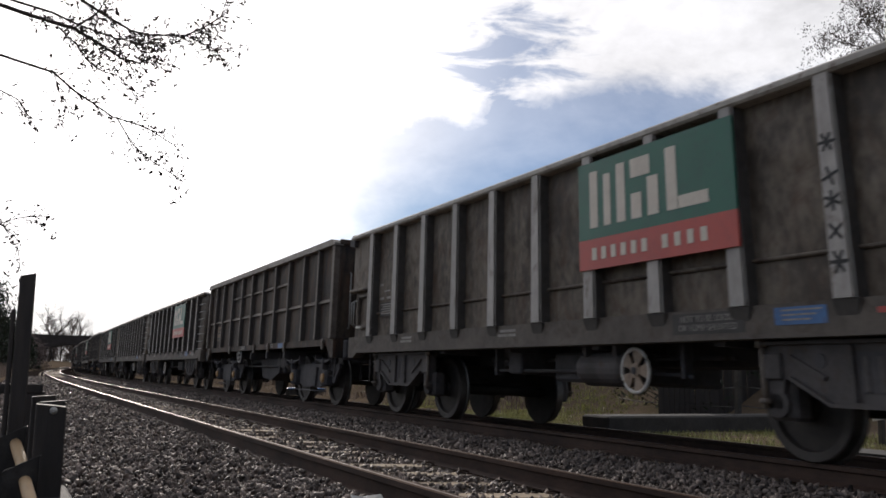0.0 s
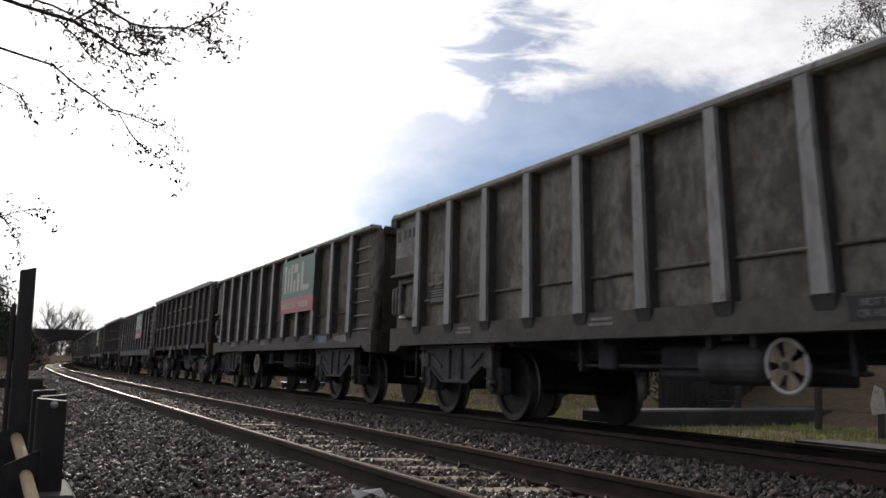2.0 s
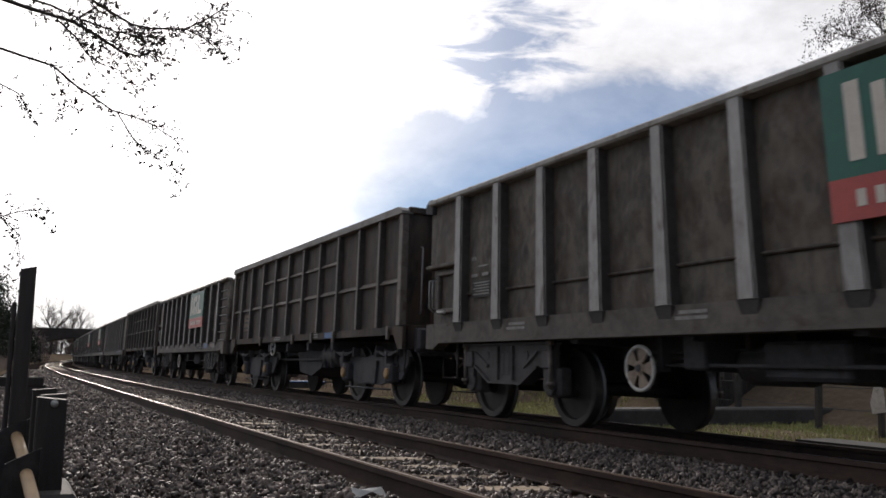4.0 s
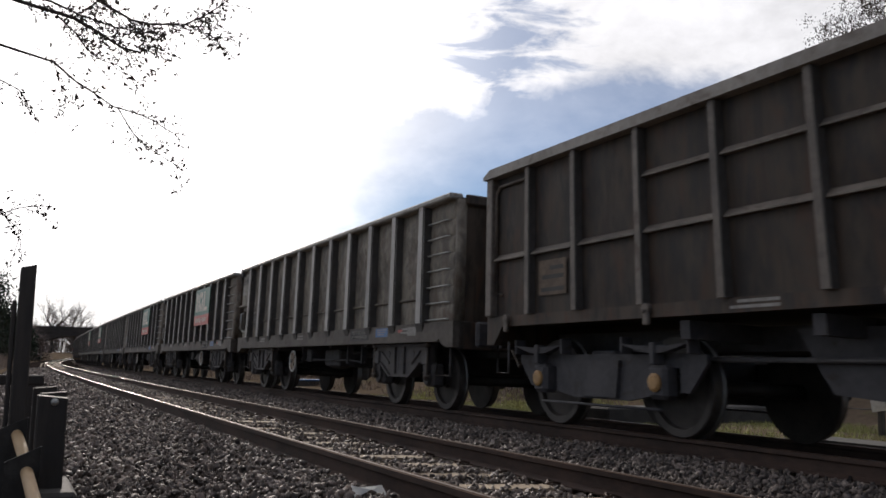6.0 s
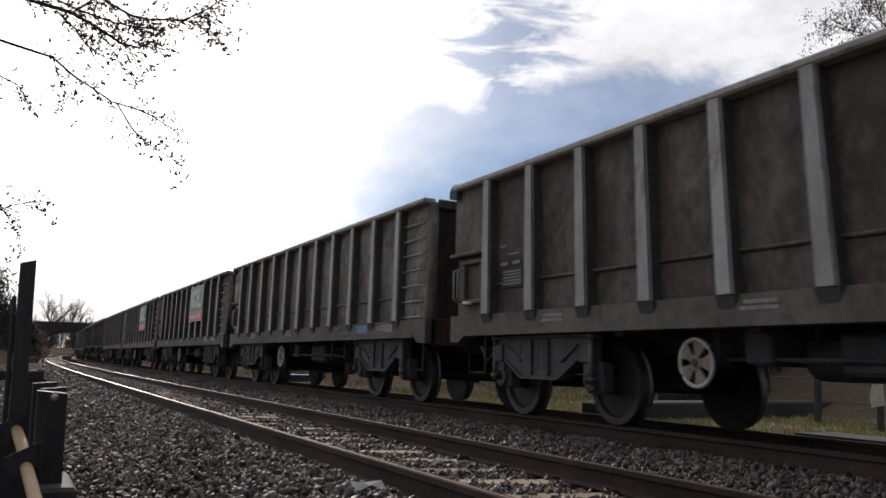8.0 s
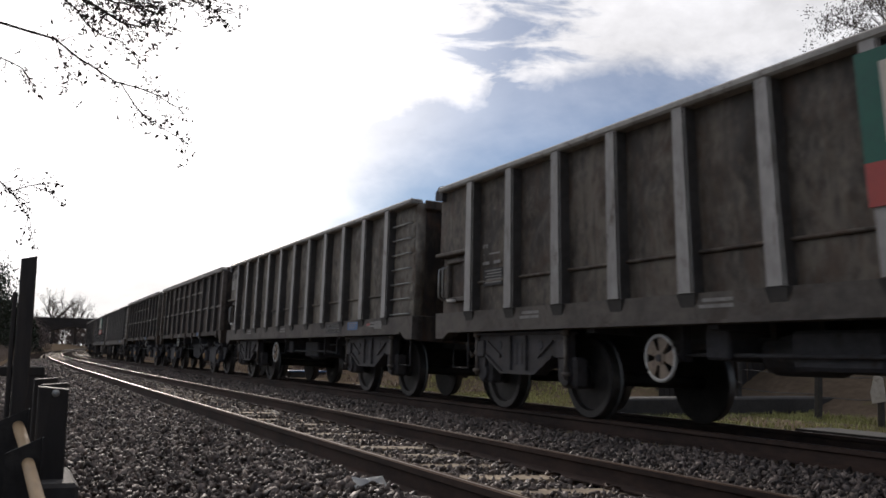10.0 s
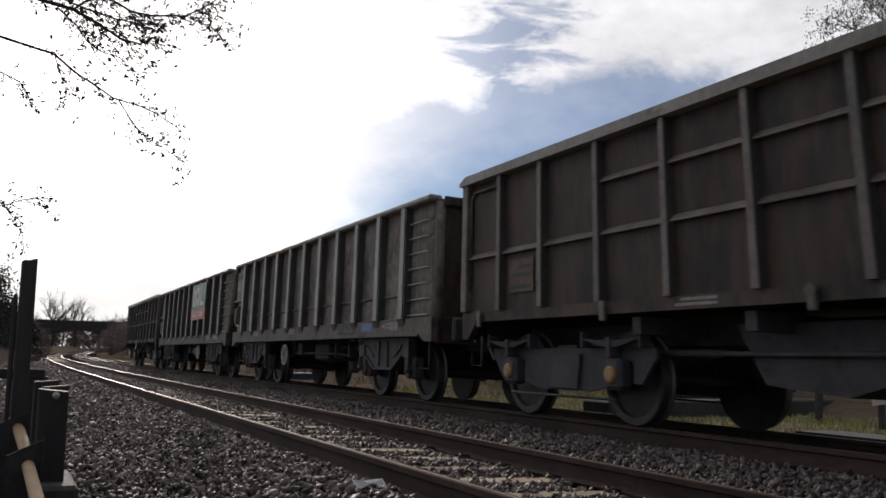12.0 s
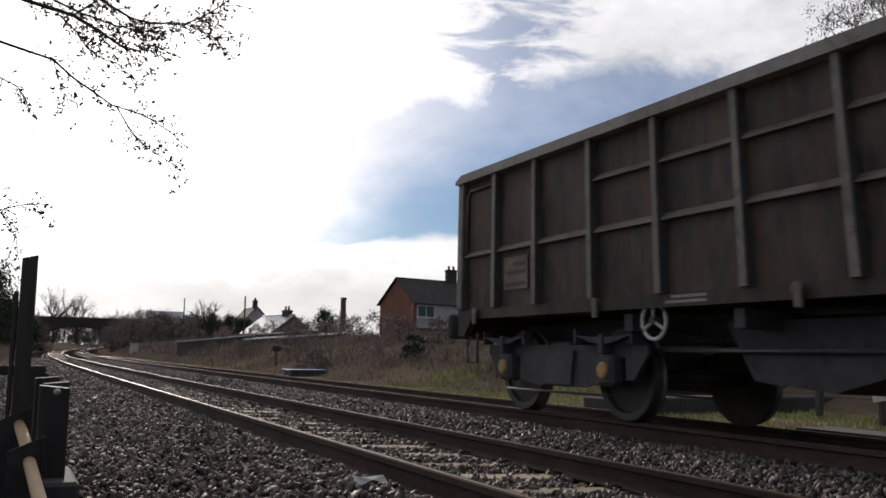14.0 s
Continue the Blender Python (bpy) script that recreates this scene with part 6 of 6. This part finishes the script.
# ---- houses ----
def window(parent, x, z, w, h, face_y, name="window"):
    """A framed window standing proud of a wall that looks to -y."""
    o = new(name)
    o.parent = parent
    o.matrix_basis = pose(x, face_y, z)
    bm = bmesh.new()
    t = 0.07
    for lo, hi in (((-w / 2, -h / 2), (w / 2, -h / 2 + t)), ((-w / 2, h / 2 - t), (w / 2, h / 2)), ((-w / 2, -h / 2 + t), (-w / 2 + t, h / 2 - t)), ((w / 2 - t, -h / 2 + t), (w / 2, h / 2 - t)), ((-t / 2, -h / 2 + t), (t / 2, h / 2 - t))):
        box(bm, (lo[0], -0.06, lo[1]), (hi[0], 0.0, hi[1]))
    part("frame", bm, "pvc", o)
    bm = bmesh.new()
    box(bm, (-w / 2 + t, -0.025, -h / 2 + t), (w / 2 - t, -0.01, h / 2 - t))
    part("pane", bm, "glass", o)
    bm = bmesh.new()
    box(bm, (-w / 2 - 0.08, -0.14, -h / 2 - 0.08), (w / 2 + 0.08, 0.0, -h / 2))
    part("sill", bm, "pvc", o)


def gabled(name, label, at, turn, length, depth, eaves, ridge, wall, gable, roof, windows=(), chimneys=(), group=""):
    """A gabled house: front wall along x at y = 0, gables at x = 0 and x = length."""
    hs = thing(name, label, "house", group, at=Matrix.Translation(at) @ Matrix.Rotation(turn, 4, "Z"))
    bm = bmesh.new()
    box(bm, (0.0, 0.0, -1.0), (length, 0.25, eaves))
    part("front_wall", bm, wall, hs)
    bm = bmesh.new()
    box(bm, (0.0, depth - 0.25, -1.0), (length, depth, eaves))
    part("back_wall", bm, wall, hs)
    for x in (0.0, length - 0.25):
        bm = bmesh.new()
        prism(bm, [(-0.003, -1.0), (depth + 0.003, -1.0), (depth + 0.003, eaves), (depth / 2, ridge - 0.1), (-0.003, eaves)], "x", x - 0.003, x + 0.253)
        part("gable_wall", bm, gable, hs)
    slope = math.atan2(ridge - eaves, depth / 2)
    run_len = math.hypot(ridge - eaves, depth / 2) + 0.35
    for s in (0, 1):
        bm = bmesh.new()
        box(bm, (-0.25, 0.0, 0.0), (length + 0.25, run_len, 0.07), 0.015)
        y = -0.3 if s == 0 else depth + 0.3
        m = Matrix.Translation((0 if s == 0 else length, y, eaves - 0.22)) @ Matrix.Rotation(0 if s == 0 else math.pi, 4, "Z") @ Matrix.Rotation(slope, 4, "X")
        part("roof_slope", bm, roof, hs, "", m)
    bm = bmesh.new()
    tube(bm, [(-0.25, depth / 2, ridge + 0.02), (length + 0.25, depth / 2, ridge + 0.02)], 0.12, 8)
    part("ridge", bm, roof, hs)
    bm = bmesh.new()
    tube(bm, [(-0.2, -0.32, eaves - 0.18), (length + 0.2, -0.32, eaves - 0.18)], 0.06, 6)
    part("gutter", bm, "steel", hs)
    for x, z, w, h in windows:
        window(hs, x, z, w, h, -0.002)
    for x, y, h in chimneys:
        c = new("chimney")
        c.parent = hs
        c.matrix_basis = pose(x, y, ridge - 0.8)
        bm = bmesh.new()
        box(bm, (-0.55, -0.3, 0.0), (0.55, 0.3, h + 0.8), 0.02)
        box(bm, (-0.62, -0.37, h + 0.6), (0.62, 0.37, h + 0.72), 0.02)
        part("stack", bm, "bluebrick", c)
        for px in (-0.3, 0.3):
            bm = bmesh.new()
            disc(bm, [(0.13, 0.0), (0.11, 0.35), (0.13, 0.4)], (px, 0, h + 0.8), axis="z", sides=10)
            part("pot", bm, "brick", c)
    return hs


def build_houses():
    turn = math.atan2(-0.983, 0.183)
    h = gabled("house", "brick and pale rendered semi-detached house with dark tiled roof", (79.65, -32.9, 1.6), turn, 13.0, 6.2, 4.15, 6.55, "render", "brick", "slate",
               windows=((1.35, 3.25, 2.0, 1.15), (6.2, 3.3, 2.2, 1.2), (10.5, 3.3, 2.0, 1.2), (1.5, 0.6, 1.0, 1.1)), chimneys=((6.6, 3.1, 1.3),))
    bm = bmesh.new()
    box(bm, (-0.5, -2.2, -1.0), (7.5, -0.01, 1.35))
    ext = part("extension", bm, "brick", h, "low brick extension")
    bm = bmesh.new()
    box(bm, (-0.8, -2.5, 1.35), (7.8, 0.0, 1.55), 0.03)
    part("flat_roof", bm, "slate", ext)
    bm = bmesh.new()
    box(bm, (0.9, -2.26, -0.1), (1.9, -2.2, 1.0))
    part("side_window", bm, "pvc", ext)
    bm = bmesh.new()
    tube(bm, [(-0.06, -0.2, 4.0), (-0.12, 0.2, 3.8), (-0.12, 0.25, 1.6)], 0.05, 6)
    part("downpipe", bm, "pvc", h, "white downpipe")
    gabled("house", "small white gabled house with a tall brick chimney", (145.5, -36.6, 1.8), 0.0, 8.0, 5.2, 3.2, 6.0, "render", "render", "slate", chimneys=((1.6, 2.6, 1.2),))
    gabled("bungalow", "low brick bungalow with a sunlit pale roof", (99.3, -21.0, 0.8), radians(197), 5.8, 5.4, 1.9, 3.8, "oldbrick", "oldbrick", "paleroof", chimneys=((4.6, 2.7, 0.6),))
    gabled("house", "distant house with a grey tiled roof among trees", (187.5, -22.5, 2.0), radians(-100), 6.5, 6.0, 4.0, 6.3, "brick", "brick", "paleroof", group="distant houses")
    gabled("house", "distant house with a pale tiled roof among trees", (187.0, -27.5, 2.0), radians(-80), 6.5, 6.0, 3.6, 5.8, "brick", "brick", "paleroof", group="distant houses")
    for at, turn, ln, w, tilt in (((79.0, -10.7, 1.12), 7.3, -26.6, 1.6, 1.4), ((58.4, -11.6, 1.2), 13.0, -11.4, 1.5, 1.4)):
        sh = thing("garden_shed_row", "long low dark sheds with pale sloping roofs above the bank", "shed", "garden sheds", at=Matrix.Translation(at) @ Euler((0, radians(tilt), radians(turn))).to_matrix().to_4x4())
        bm = bmesh.new()
        box(bm, (ln, -w, -0.8), (0.0, -0.1, 0.2))
        part("wall", bm, "timber", sh)
        bm = bmesh.new()
        prism(bm, [(0.05, 0.18), (0.05, 0.27), (-w - 0.1, 0.45), (-w - 0.1, 0.36)], "x", ln - 0.1, 0.1)
        part("roof", bm, "paleroof", sh)
    for x, y, z0, z1, r in ((147.9, -22.85, 1.5, 8.9, 0.11), (97.35, -20.7, 1.0, 6.6, 0.10)):
        p = thing("telegraph_pole", "slim dark wooden telegraph pole beyond the gardens", "pole", "telegraph poles", at=pose(x, y, z0))
        bm = bmesh.new()
        tube(bm, [(0, 0, -0.5), (0, 0, z1 - z0)], [r * 1.2, r * 0.8], 8)
        part("shaft", bm, "bark", p)
    c = thing("chimney_stack", "tall slim brick chimney stack beyond the gardens", "chimney", at=pose(94.4, -30.85, 1.5))
    bm = bmesh.new()
    prism(bm, [(-0.28, -0.5), (0.28, -0.5), (0.22, 5.0), (-0.22, 5.0)], "x", -0.25, 0.25)
    part("shaft", bm, "oldbrick", c)
    bm = bmesh.new()
    box(bm, (-0.28, -0.26, 5.0), (0.28, 0.26, 5.25), 0.02)
    part("cap", bm, "oldbrick", c)
    f = thing("board_fence", "dark weathered vertical board fence beyond the far track", "fence", at=Matrix.Translation((14.4, -9.6, -0.3)) @ Matrix.Rotation(radians(-82), 4, "Z"))
    bm = bmesh.new()
    box(bm, (-0.07, -0.01, 0.0), (0.07, 0.01, 1.55), 0.004)
    me = mesh_of("board", bm, "timber")
    rng = random.Random(8)
    for k in range(46):
        part("board", me, None, f, "", pose(0.15 * k, rng.uniform(-0.008, 0.008), rng.uniform(-0.05, 0.03), 0, rng.uniform(-1, 1), 0))


build_houses()


# ---- what moves ----
def motions():
    # the boughs sway in the wind
    rest = OVERHANG.matrix_basis.copy()
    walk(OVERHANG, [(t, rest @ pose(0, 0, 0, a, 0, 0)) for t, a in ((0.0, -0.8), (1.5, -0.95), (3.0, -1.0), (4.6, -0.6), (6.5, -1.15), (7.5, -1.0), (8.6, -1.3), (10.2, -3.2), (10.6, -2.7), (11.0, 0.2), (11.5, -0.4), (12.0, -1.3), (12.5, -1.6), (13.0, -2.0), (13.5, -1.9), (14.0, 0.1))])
    times = [i * 0.5 for i in range(29)]
    for w, start, radius in TRAIN:
        walk(w, [(t, on_line(start - run(t), FAR, CANT / 2, LEAN)) for t in times])
        turns = [i / 30 for i in range(421)]
        for b in w.children:
            if b.name.startswith("bogie"):
                for wheel in b.children:
                    if wheel.name.startswith("wheelset"):
                        x = wheel.location.x
                        walk(wheel, [(t, Matrix.Translation((x, 0, radius)) @ Matrix.Rotation(-run(t) / radius, 4, "Y")) for t in turns])


motions()
